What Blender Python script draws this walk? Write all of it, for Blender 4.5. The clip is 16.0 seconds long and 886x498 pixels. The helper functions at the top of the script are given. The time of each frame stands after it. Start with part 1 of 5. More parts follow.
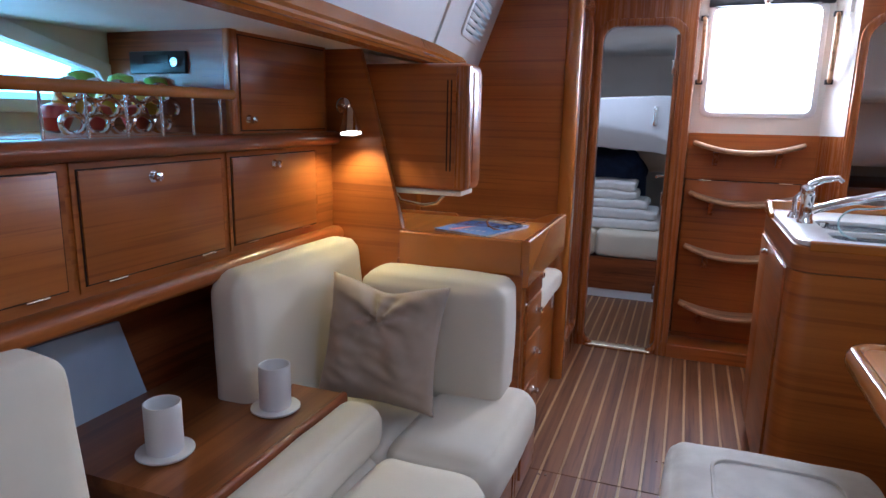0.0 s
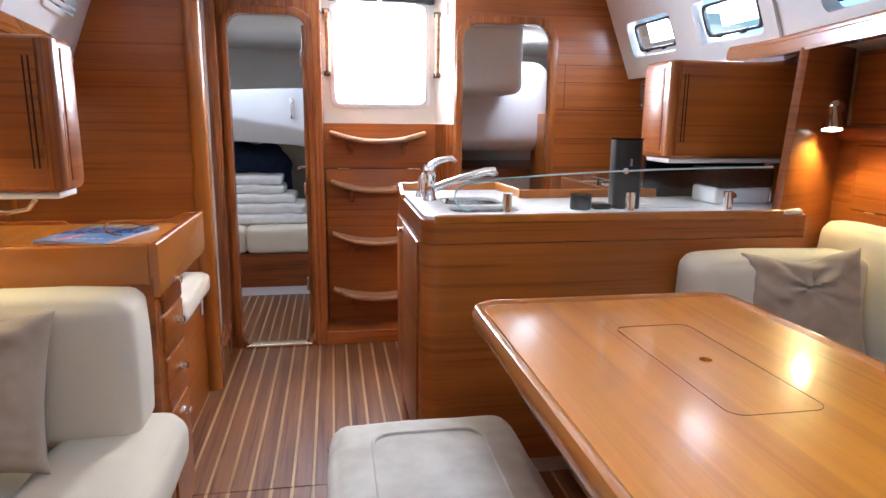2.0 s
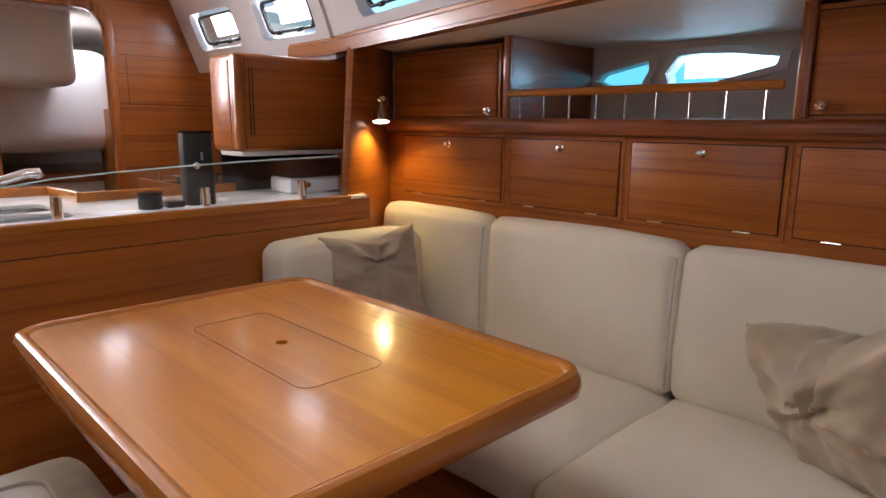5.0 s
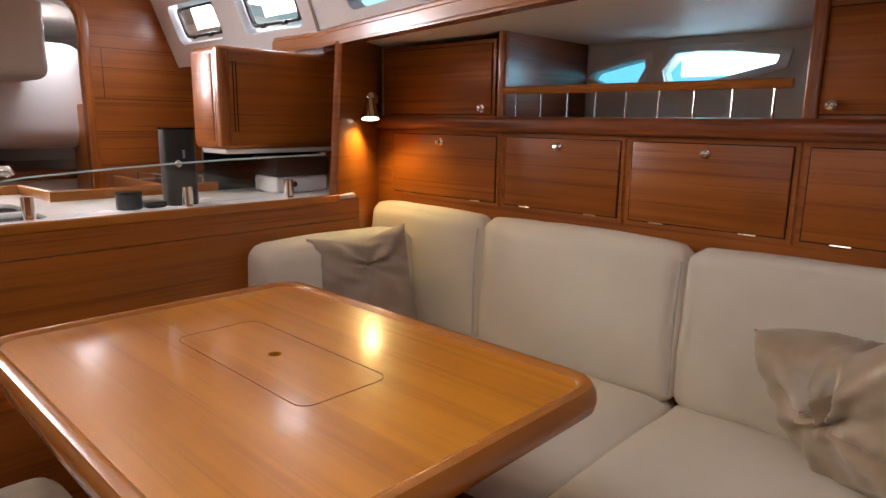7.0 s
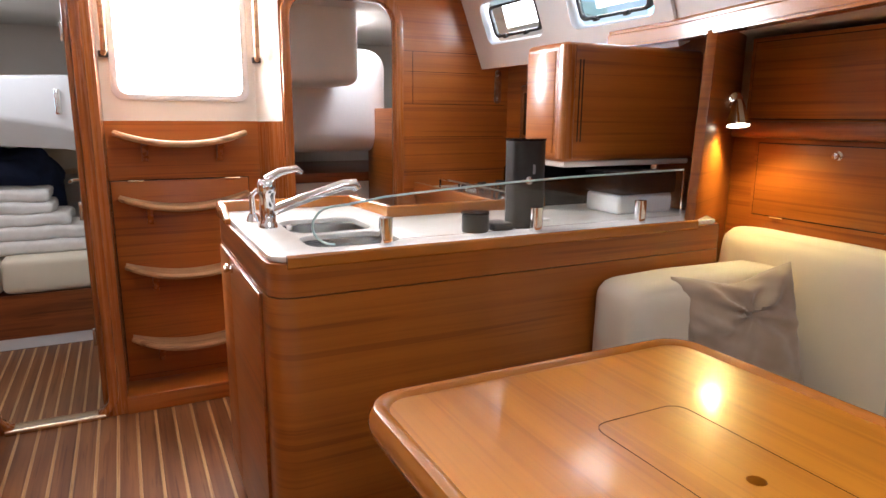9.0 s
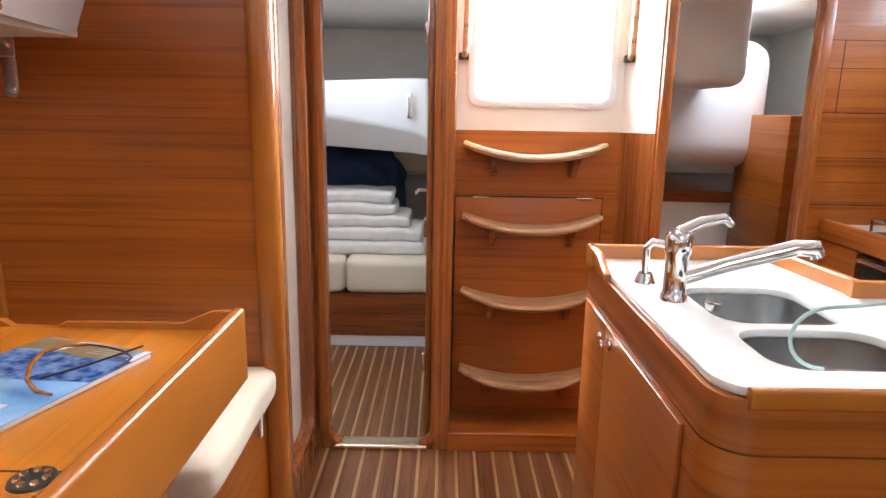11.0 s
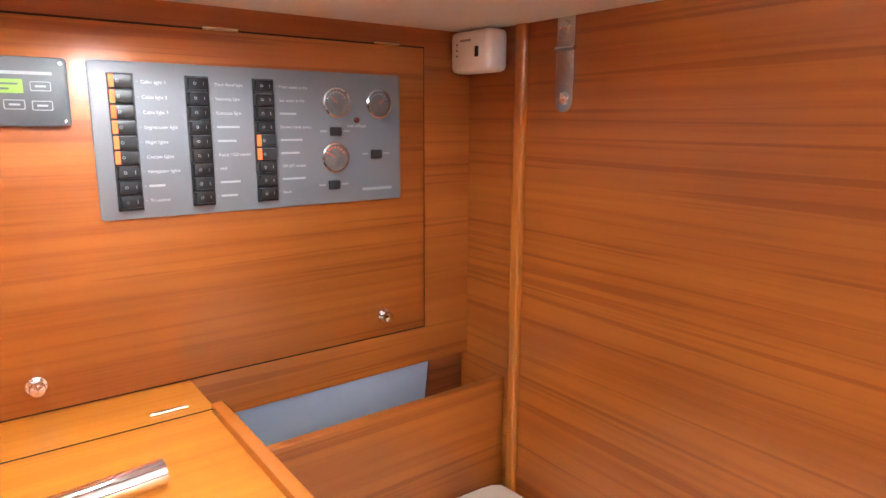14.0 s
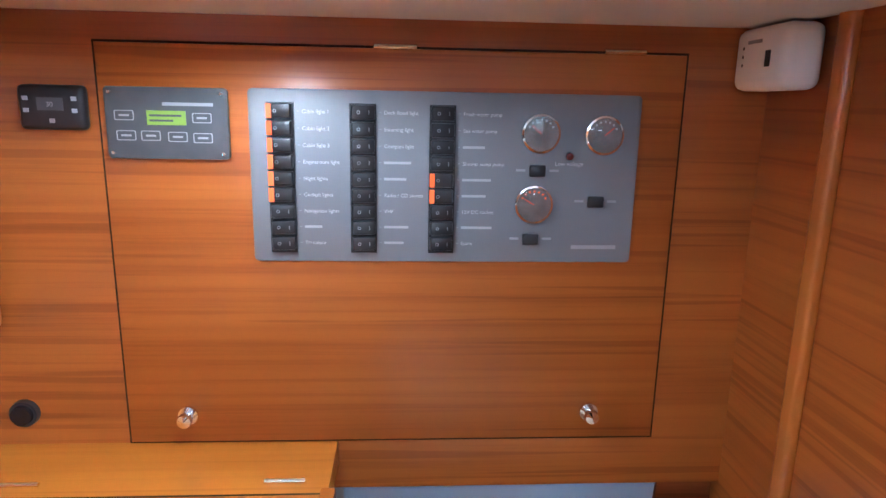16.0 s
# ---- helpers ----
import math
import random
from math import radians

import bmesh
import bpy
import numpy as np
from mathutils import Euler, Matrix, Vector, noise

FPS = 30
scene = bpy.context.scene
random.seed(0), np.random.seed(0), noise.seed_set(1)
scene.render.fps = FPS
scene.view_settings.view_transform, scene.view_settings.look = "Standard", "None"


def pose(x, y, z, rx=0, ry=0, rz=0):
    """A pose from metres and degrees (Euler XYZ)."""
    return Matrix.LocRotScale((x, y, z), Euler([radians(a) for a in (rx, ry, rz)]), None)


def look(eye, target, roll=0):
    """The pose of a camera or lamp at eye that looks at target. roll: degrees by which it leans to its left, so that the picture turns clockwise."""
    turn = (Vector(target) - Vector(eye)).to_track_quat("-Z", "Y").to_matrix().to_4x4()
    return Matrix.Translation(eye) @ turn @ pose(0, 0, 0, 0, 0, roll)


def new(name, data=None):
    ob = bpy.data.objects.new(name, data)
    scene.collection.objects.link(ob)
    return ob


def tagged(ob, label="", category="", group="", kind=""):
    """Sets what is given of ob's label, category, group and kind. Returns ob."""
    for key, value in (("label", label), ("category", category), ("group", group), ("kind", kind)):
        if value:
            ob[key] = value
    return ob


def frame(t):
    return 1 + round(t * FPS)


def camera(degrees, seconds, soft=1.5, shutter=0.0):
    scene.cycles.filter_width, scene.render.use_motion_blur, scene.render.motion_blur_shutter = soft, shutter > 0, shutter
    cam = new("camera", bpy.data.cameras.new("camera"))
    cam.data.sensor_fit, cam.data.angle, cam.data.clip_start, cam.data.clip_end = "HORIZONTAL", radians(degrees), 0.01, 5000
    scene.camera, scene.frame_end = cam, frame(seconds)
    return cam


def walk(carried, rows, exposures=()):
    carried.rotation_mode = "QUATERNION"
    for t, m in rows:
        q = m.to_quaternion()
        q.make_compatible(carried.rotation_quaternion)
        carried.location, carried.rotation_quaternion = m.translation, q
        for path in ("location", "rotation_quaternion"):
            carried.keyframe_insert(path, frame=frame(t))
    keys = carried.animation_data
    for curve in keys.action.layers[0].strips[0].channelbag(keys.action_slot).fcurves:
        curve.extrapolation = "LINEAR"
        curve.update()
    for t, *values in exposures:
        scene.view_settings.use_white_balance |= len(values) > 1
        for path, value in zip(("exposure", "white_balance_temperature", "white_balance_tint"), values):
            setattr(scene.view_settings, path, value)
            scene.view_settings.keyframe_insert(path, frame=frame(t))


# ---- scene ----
cam = camera(69.7, 16.0)
PATH = [
    (0, (0.361, 0.449, 1.246), (-0.328, 2.281, 0.834), 1.1),
    (0.5, (0.379, 0.474, 1.244), (-0.222, 2.336, 0.831), 1.1),
    (1, (0.378, 0.505, 1.241), (0.066, 2.439, 0.838), 0.9),
    (1.5, (0.382, 0.528, 1.229), (0.37, 2.487, 0.827), 0.7),
    (2, (0.405, 0.552, 1.209), (0.739, 2.483, 0.808), 0.6),
    (2.5, (0.406, 0.564, 1.194), (1.05, 2.415, 0.796), 0.7),
    (3, (0.421, 0.562, 1.188), (1.281, 2.325, 0.793), 0.6),
    (3.5, (0.445, 0.558, 1.187), (1.485, 2.221, 0.793), 0.6),
    (4, (0.466, 0.548, 1.186), (1.665, 2.099, 0.793), 0.6),
    (4.5, (0.487, 0.54, 1.184), (1.806, 1.992, 0.791), 0.6),
    (4.7, (0.493, 0.537, 1.184), (1.838, 1.965, 0.794), 0.5),
    (6.8, (0.519, 0.589, 1.192), (1.943, 1.936, 0.794), 0.7),
    (7, (0.517, 0.624, 1.184), (1.936, 1.977, 0.788), 0.8),
    (7.5, (0.5, 0.74, 1.175), (1.856, 2.156, 0.779), 0.5),
    (8, (0.478, 0.884, 1.173), (1.68, 2.434, 0.779), 0.5),
    (8.2, (0.467, 0.938, 1.179), (1.589, 2.545, 0.781), 0.4),
    (10.3, (0.351, 1.511, 1.239), (0.794, 3.415, 0.817), 1.6),
    (10.5, (0.341, 1.566, 1.243), (0.672, 3.492, 0.817), 1.7),
    (11, (0.319, 1.72, 1.256), (0.322, 3.673, 0.823), 1.0),
    (11.5, (0.276, 1.846, 1.269), (-0.074, 3.766, 0.832), 1.0),
    (12, (0.205, 2.064, 1.253), (-0.427, 3.914, 0.83), 0.5),
    (12.5, (0.084, 2.238, 1.278), (-0.733, 4.007, 0.827), 0.7),
    (13, (0.032, 2.385, 1.301), (-1.014, 4.02, 0.819), 0.4),
    (13.5, (0.012, 2.498, 1.261), (-1.341, 3.913, 0.851), -0.1),
    (14, (-0.045, 2.593, 1.247), (-1.617, 3.765, 0.854), 0.2),
    (14.5, (-0.138, 2.734, 1.254), (-1.865, 3.66, 0.853), 0.4),
    (15, (-0.21, 2.811, 1.274), (-2.062, 3.443, 0.859), 0.6),
    (15.5, (-0.219, 2.881, 1.282), (-2.147, 3.224, 0.872), 0.7),
    (16, (-0.214, 2.927, 1.309), (-2.162, 3.046, 0.87), 1.1),
]
walk(cam, [(t, look(eye, target, roll)) for t, eye, target, roll in PATH], [(0, -0.5, 4900, 14), (1.0, -0.25, 5100, 13), (2.5, 0.25, 5600, 12), (4.5, -0.36, 6100, 18), (7, -0.42, 6600, 20), (8, -0.1, 6500, 18), (10.5, 0.28, 5900, 11), (11.5, 0.75, 5900, 10), (12.5, 1.35, 5900, 10), (14.0, 1.42, 5500, 8), (16, 0.92, 4600, 6)])

# ---- world and light ----
world = bpy.data.worlds.new("sky")
scene.world = world
world.use_nodes = True
wn = world.node_tree.nodes
sky = wn.new("ShaderNodeTexSky")
sky.sky_type = "NISHITA"
sky.sun_disc = False
sky.sun_elevation = radians(46)
sky.sun_rotation = radians(-8)
world.node_tree.links.new(sky.outputs["Color"], wn["Background"].inputs["Color"])
wn["Background"].inputs["Strength"].default_value = 0.14


def lamp(name, kind, m, energy, color, **sizes):
    data = bpy.data.lights.new(name, kind)
    data.energy, data.color = energy, color
    if kind == "AREA":
        data.shape, data.size, data.size_y = "RECTANGLE", sizes["size"], sizes["size_y"]
    if kind == "SPOT":
        data.spot_size, data.spot_blend, data.shadow_soft_size = radians(sizes["cone"]), 0.5, 0.02
    if kind == "SUN":
        data.angle = radians(0.5)
    ob = new(name, data)
    ob.matrix_world = m
    return ob


lamp("sun", "SUN", look((-0.6, 6, 7.2), (0.62, 1.0, 2.05)), 4.5, (1, 0.93, 0.82))
# daylight in the companionway, the two deck hatches and the row of ports
lamp("daylight_companionway", "AREA", look((0.66, 4.20, 1.6), (0.66, 2.6, 1.25)), 46, (1, 0.98, 0.95), size=0.42, size_y=0.5)
lamp("daylight_hatch_saloon", "AREA", look((0.9, 1.35, 1.90), (0.9, 1.3501, 0)), 8.5, (0.80, 0.90, 1), size=0.46, size_y=0.46)
lamp("daylight_hatch_forward", "AREA", look((0.6, -0.45, 1.90), (0.6, -0.4499, 0)), 13, (0.78, 0.89, 1), size=0.46, size_y=0.46)
# fill lamps added below the closed cabin deckheads, with no hatch above them
lamp("fill_cabin_port", "AREA", look((-0.2, 4.6, 1.72), (-0.2, 4.62, 0)), 5.5, (0.95, 0.97, 1), size=0.4, size_y=0.4)
lamp("fill_cabin_starboard", "AREA", look((1.6, 4.7, 1.72), (1.6, 4.72, 0)), 9, (0.95, 0.97, 1), size=0.4, size_y=0.4)
# daylight again, in the hull windows and the row of ports
lamp("daylight_hull_port", "AREA", look((-1.15, 1.35, 1.34), (0, 1.35, 1.25)), 2.2, (0.75, 0.9, 1), size=0.7, size_y=0.12)
lamp("daylight_hull_starboard", "AREA", look((2.83, 1.48, 1.39), (1.5, 1.48, 1.3)), 1.2, (0.75, 0.9, 1), size=0.34, size_y=0.08)
for px, py in ((2.02, 3.6), (2.02, 2.98)):
    lamp("daylight_port", "AREA", look((px, py, 1.66), (px - 1, py, 1.3)), 2, (0.95, 0.98, 1), size=0.3, size_y=0.12)


# ---- materials ----
def material(name, base, rough=0.5, metal=0.0, coat=0.0):
    m = bpy.data.materials.new(name)
    m.use_nodes = True
    b = m.node_tree.nodes["Principled BSDF"]
    b.inputs["Base Color"].default_value = (*base, 1)
    b.inputs["Roughness"].default_value = rough
    b.inputs["Metallic"].default_value = metal
    b.inputs["Coat Weight"].default_value = coat
    b.inputs["Coat Roughness"].default_value = 0.12
    return m, m.node_tree.nodes, m.node_tree.links, b


def wood(name, light, dark, scale, rough=0.32, coat=0.25, streaks=0.8):
    """Varnished teak veneer. scale: how fine the grain is along x, y and z."""
    m, n, l, b = material(name, light, rough, 0, coat)
    co = n.new("ShaderNodeTexCoord")
    info = n.new("ShaderNodeObjectInfo")
    shift = n.new("ShaderNodeVectorMath")
    shift.operation = "MULTIPLY_ADD"
    shift.inputs[1].default_value = (7, 7, 7)
    l.new(info.outputs["Random"], shift.inputs[0])
    l.new(co.outputs["Object"], shift.inputs[2])
    mp = n.new("ShaderNodeMapping")
    mp.inputs["Scale"].default_value = scale
    l.new(shift.outputs[0], mp.inputs["Vector"])
    big = n.new("ShaderNodeTexNoise")
    big.inputs["Scale"].default_value, big.inputs["Detail"].default_value = 0.55, 3
    big.inputs["Distortion"].default_value = 0.6
    fine = n.new("ShaderNodeTexNoise")
    fine.inputs["Scale"].default_value, fine.inputs["Detail"].default_value = 3.2, 5
    fine.inputs["Roughness"].default_value = 0.7
    blot = n.new("ShaderNodeTexNoise")
    blot.inputs["Scale"].default_value = 2.3
    l.new(mp.outputs[0], big.inputs["Vector"])
    l.new(mp.outputs[0], fine.inputs["Vector"])
    l.new(shift.outputs[0], blot.inputs["Vector"])
    r1 = n.new("ShaderNodeValToRGB")
    r1.color_ramp.elements[0].position, r1.color_ramp.elements[1].position = 0.36, 0.60
    r1.color_ramp.elements[0].color, r1.color_ramp.elements[1].color = (*dark, 1), (*light, 1)
    l.new(big.outputs["Fac"], r1.inputs[0])
    r2 = n.new("ShaderNodeValToRGB")
    r2.color_ramp.elements[0].position, r2.color_ramp.elements[1].position = 0.34, 0.52
    r2.color_ramp.elements[0].color, r2.color_ramp.elements[1].color = (0.76, 0.67, 0.60, 1), (1.05, 1.04, 1.03, 1)
    l.new(fine.outputs["Fac"], r2.inputs[0])
    mul = n.new("ShaderNodeMix")
    mul.data_type, mul.blend_type = "RGBA", "MULTIPLY"
    mul.inputs["Factor"].default_value = streaks
    l.new(r1.outputs[0], mul.inputs["A"])
    l.new(r2.outputs[0], mul.inputs["B"])
    mul2 = n.new("ShaderNodeMix")
    mul2.data_type, mul2.blend_type = "RGBA", "MULTIPLY"
    mul2.inputs["Factor"].default_value = 1
    r3 = n.new("ShaderNodeValToRGB")
    r3.color_ramp.elements[0].position, r3.color_ramp.elements[1].position = 0.3, 0.7
    r3.color_ramp.elements[0].color, r3.color_ramp.elements[1].color = (0.84, 0.82, 0.8, 1), (1.06, 1.06, 1.06, 1)
    l.new(blot.outputs["Fac"], r3.inputs[0])
    l.new(mul.outputs["Result"], mul2.inputs["A"])
    l.new(r3.outputs[0], mul2.inputs["B"])
    # thin dark figure lines, long along the grain
    vein = n.new("ShaderNodeTexNoise")
    vein.inputs["Scale"].default_value, vein.inputs["Detail"].default_value = 1.7, 4
    vein.inputs["Distortion"].default_value = 0.25
    l.new(mp.outputs[0], vein.inputs["Vector"])
    r4 = n.new("ShaderNodeValToRGB")
    r4.color_ramp.elements[0].position, r4.color_ramp.elements[1].position = 0.385, 0.43
    r4.color_ramp.elements[0].color, r4.color_ramp.elements[1].color = (0.60, 0.50, 0.44, 1), (1, 1, 1, 1)
    l.new(vein.outputs["Fac"], r4.inputs[0])
    mul3 = n.new("ShaderNodeMix")
    mul3.data_type, mul3.blend_type = "RGBA", "MULTIPLY"
    mul3.inputs["Factor"].default_value = min(1, streaks)
    l.new(mul2.outputs["Result"], mul3.inputs["A"])
    l.new(r4.outputs[0], mul3.inputs["B"])
    l.new(mul3.outputs["Result"], b.inputs["Base Color"])
    rr = n.new("ShaderNodeMapRange")
    rr.inputs["To Min"].default_value, rr.inputs["To Max"].default_value = rough - 0.06 * streaks, rough + 0.12 * streaks
    l.new(fine.outputs["Fac"], rr.inputs["Value"])
    l.new(rr.outputs[0], b.inputs["Roughness"])
    bump = n.new("ShaderNodeBump")
    bump.inputs["Strength"].default_value, bump.inputs["Distance"].default_value = 0.12 * streaks, 0.002 * streaks
    l.new(fine.outputs["Fac"], bump.inputs["Height"])
    l.new(bump.outputs[0], b.inputs["Normal"])
    return m


def mottled(name, a, c, scale, rough, bump=0.0, bump_scale=400.0, metal=0.0, sheen=0.0):
    """A surface that wanders between two colours, with fine relief."""
    m, n, l, b = material(name, a, rough, metal)
    co = n.new("ShaderNodeTexCoord")
    t = n.new("ShaderNodeTexNoise")
    t.inputs["Scale"].default_value, t.inputs["Detail"].default_value = scale, 4
    l.new(co.outputs["Object"], t.inputs["Vector"])
    r = n.new("ShaderNodeValToRGB")
    r.color_ramp.elements[0].position, r.color_ramp.elements[1].position = 0.35, 0.65
    r.color_ramp.elements[0].color, r.color_ramp.elements[1].color = (*a, 1), (*c, 1)
    l.new(t.outputs["Fac"], r.inputs[0])
    l.new(r.outputs[0], b.inputs["Base Color"])
    b.inputs["Sheen Weight"].default_value = sheen
    if bump:
        f = n.new("ShaderNodeTexNoise")
        f.inputs["Scale"].default_value, f.inputs["Detail"].default_value = bump_scale, 2
        l.new(co.outputs["Object"], f.inputs["Vector"])
        k = n.new("ShaderNodeBump")
        k.inputs["Strength"].default_value, k.inputs["Distance"].default_value = bump, 0.002
        l.new(f.outputs["Fac"], k.inputs["Height"])
        l.new(k.outputs[0], b.inputs["Normal"])
    return m


TEAK_L, TEAK_D = (0.40, 0.120, 0.014), (0.325, 0.090, 0.010)
teak_wall = wood("teak_horizontal", TEAK_L, TEAK_D, (0.5, 0.5, 34), 0.34, 0.18, 0.6)
teak_top = wood("teak_along_y", (0.61, 0.222, 0.016), (0.51, 0.166, 0.010), (30, 0.5, 30), 0.32, 0.3, 0.28)
teak_trim = wood("teak_solid", (0.47, 0.160, 0.022), (0.42, 0.138, 0.018), (5, 1, 5), 0.24, 0.4, 0.06)
teak_up = wood("teak_upright", (0.40, 0.135, 0.03), (0.25, 0.07, 0.015), (30, 30, 0.8), 0.26, 0.4, 0.4)
# darker teak: dark joinery, plus recess and bases with their shade in the colour
teak_dark = wood("teak_dark_shaded", (0.30, 0.085, 0.022), (0.19, 0.047, 0.012), (1.6, 1.6, 34), 0.3, 0.3)
tread_wood = wood("worn_tread", (0.50, 0.30, 0.15), (0.38, 0.20, 0.09), (1.5, 30, 30), 0.5, 0.0)
tray_wood = wood("dark_tray_teak", (0.31, 0.105, 0.026), (0.21, 0.064, 0.015), (26, 0.6, 26), 0.3, 0.3, 0.5)
plank_wood = wood("floor_teak", (0.25, 0.102, 0.036), (0.165, 0.060, 0.021), (40, 1.2, 40), 0.38, 0.15)
holly = wood("floor_holly", (0.56, 0.36, 0.17), (0.46, 0.27, 0.12), (40, 1.2, 40), 0.4, 0.1)
fabric = mottled("cream_upholstery", (0.74, 0.645, 0.49), (0.78, 0.685, 0.53), 5, 0.9, 0.5, 900, 0, 0.2)
suede = mottled("pale_suede", (0.50, 0.45, 0.38), (0.62, 0.57, 0.49), 14, 0.95, 0.4, 700, 0, 0.3)
taupe = mottled("taupe_cloth", (0.37, 0.275, 0.19), (0.44, 0.335, 0.24), 11, 0.75, 0.5, 900, 0, 0.3)
satin = mottled("bronze_satin", (0.36, 0.27, 0.16), (0.50, 0.38, 0.25), 8, 0.36, 0.2, 500, 0, 0.3)
liner = mottled("cream_liner", (0.74, 0.71, 0.65), (0.80, 0.77, 0.71), 3, 0.55, 0.15, 300)
gelcoat = mottled("white_gelcoat", (0.78, 0.79, 0.80), (0.82, 0.82, 0.82), 4, 0.3)
corian = mottled("white_worktop", (0.80, 0.79, 0.76), (0.84, 0.83, 0.80), 30, 0.25)
china = mottled("white_china", (0.80, 0.78, 0.75), (0.84, 0.82, 0.79), 6, 0.3)
hull_panel = mottled("pale_grey_panel", (0.46, 0.55, 0.68), (0.53, 0.62, 0.74), 4, 0.5)
towel = mottled("white_terry", (0.70, 0.67, 0.63), (0.78, 0.75, 0.71), 20, 0.95, 0.9, 260)
navy = mottled("navy_cloth", (0.012, 0.025, 0.07), (0.02, 0.04, 0.11), 12, 0.85, 0.4, 300)
chrome = material("chrome", (0.82, 0.82, 0.82), 0.08, 1)[0]
steel = mottled("brushed_steel", (0.62, 0.62, 0.62), (0.72, 0.72, 0.71), 60, 0.25, 0.1, 200, 1)
brass = material("warm_metal", (0.78, 0.66, 0.48), 0.25, 1)[0]
black = mottled("black_plastic", (0.012, 0.012, 0.013), (0.02, 0.02, 0.02), 40, 0.35)
black_gloss = material("black_gloss", (0.008, 0.008, 0.01), 0.12)[0]
gap = material("shadow_gap", (0.03, 0.012, 0.006), 0.9)[0]
panel_grey = mottled("grey_panel", (0.155, 0.165, 0.18), (0.175, 0.185, 0.20), 6, 0.42, 0.1, 500)
case_grey = mottled("dark_grey_case", (0.055, 0.06, 0.065), (0.07, 0.075, 0.08), 30, 0.5)
orange = material("orange_plastic", (0.85, 0.13, 0.02), 0.4)[0]
orange.node_tree.nodes["Principled BSDF"].inputs["Emission Color"].default_value = (1, 0.14, 0.02, 1)
orange.node_tree.nodes["Principled BSDF"].inputs["Emission Strength"].default_value = 0.35
ink = material("white_print", (0.48, 0.49, 0.51), 0.6)[0]
ink_dim = material("grey_print", (0.30, 0.31, 0.33), 0.6)[0]
print_grey = material("soft_print", (0.37, 0.38, 0.40), 0.6)[0]
lcd = material("green_display", (0.22, 0.36, 0.04), 0.3)[0]
white_plastic = mottled("white_plastic", (0.78, 0.77, 0.74), (0.82, 0.81, 0.78), 10, 0.4)
gauge_face = mottled("gauge_face", (0.17, 0.15, 0.14), (0.24, 0.21, 0.20), 60, 0.28, 0, 1, 0.6)
dark_red = material("dark_red_lens", (0.10, 0.012, 0.01), 0.2)[0]
needle_red = material("red_needle", (0.8, 0.1, 0.05), 0.5)[0]
brown_print = mottled("brown_print", (0.20, 0.14, 0.07), (0.28, 0.21, 0.11), 20, 0.35)
navy_print = mottled("dark_sea_print", (0.015, 0.05, 0.20), (0.16, 0.28, 0.52), 55, 0.25)
sky_print = mottled("pale_sky_print", (0.16, 0.36, 0.68), (0.34, 0.54, 0.80), 9, 0.25)
red_print = mottled("red_print", (0.62, 0.07, 0.02), (0.72, 0.16, 0.06), 30, 0.3)
amber = mottled("amber_plastic", (0.20, 0.07, 0.015), (0.38, 0.15, 0.03), 60, 0.2)
red_fruit = mottled("red_fruit", (0.45, 0.03, 0.03), (0.55, 0.10, 0.04), 20, 0.3)
green_fruit = mottled("green_fruit", (0.22, 0.42, 0.05), (0.35, 0.50, 0.08), 20, 0.3)
yellow_fruit = mottled("yellow_fruit", (0.70, 0.48, 0.05), (0.75, 0.40, 0.06), 20, 0.35)


def glass(name, tint, rough=0.0):
    m, n, l, b = material(name, tint, rough)
    b.inputs["Transmission Weight"].default_value = 1
    b.inputs["IOR"].default_value = 1.45
    return m


glass_edge = material("polished_glass_edge", (0.55, 0.72, 0.70), 0.15)[0]
clear = glass("clear_glass", (0.93, 0.97, 0.96))
tinted = glass("blue_tinted_glass", (0.45, 0.80, 0.92))


def glowing(name, color, strength):
    m = bpy.data.materials.new(name)
    m.use_nodes = True
    b = m.node_tree.nodes["Principled BSDF"]
    b.inputs["Base Color"].default_value = (*color, 1)
    b.inputs["Emission Color"].default_value = (*color, 1)
    b.inputs["Emission Strength"].default_value = strength
    return m


bulb = glowing("lit_bulb", (1, 0.86, 0.62), 9)
daylight = glowing("bright_sky", (1, 1, 1), 3.2)
pale_day = glowing("bright_marina", (0.58, 0.88, 1), 2.8)
cyan_day = glowing("bright_water", (0.34, 0.80, 0.90), 0.95)


# ---- mesh helpers ----
def rbox(x0, x1, y0, y1, z0, z1, bev=0.0, seg=2):
    bm = bmesh.new()
    bmesh.ops.create_cube(bm, size=1)
    for v in bm.verts:
        v.co = Vector(((x0 + x1) / 2 + v.co.x * (x1 - x0), (y0 + y1) / 2 + v.co.y * (y1 - y0), (z0 + z1) / 2 + v.co.z * (z1 - z0)))
    if bev:
        bmesh.ops.bevel(bm, geom=bm.edges[:], offset=bev, segments=seg, affect="EDGES", profile=0.5)
    return bm


def bar(x0, x1, y0, y1, z0, z1, bev, axis, seg=4):
    """A box whose long edges along one axis alone are rounded."""
    bm = rbox(x0, x1, y0, y1, z0, z1)
    k = "xyz".index(axis)
    es = [e for e in bm.edges if abs((e.verts[0].co - e.verts[1].co)[k]) > 1e-6]
    bmesh.ops.bevel(bm, geom=es, offset=bev, segments=seg, affect="EDGES", profile=0.5)
    return bm


def rounded(u0, u1, v0, v1, r, n=6):
    pts = []
    for cu, cv, a0 in ((u1 - r, v1 - r, 0), (u0 + r, v1 - r, 90), (u0 + r, v0 + r, 180), (u1 - r, v0 + r, 270)):
        for i in range(n + 1):
            a = radians(a0 + 90 * i / n)
            pts.append((cu + r * math.cos(a), cv + r * math.sin(a)))
    return pts


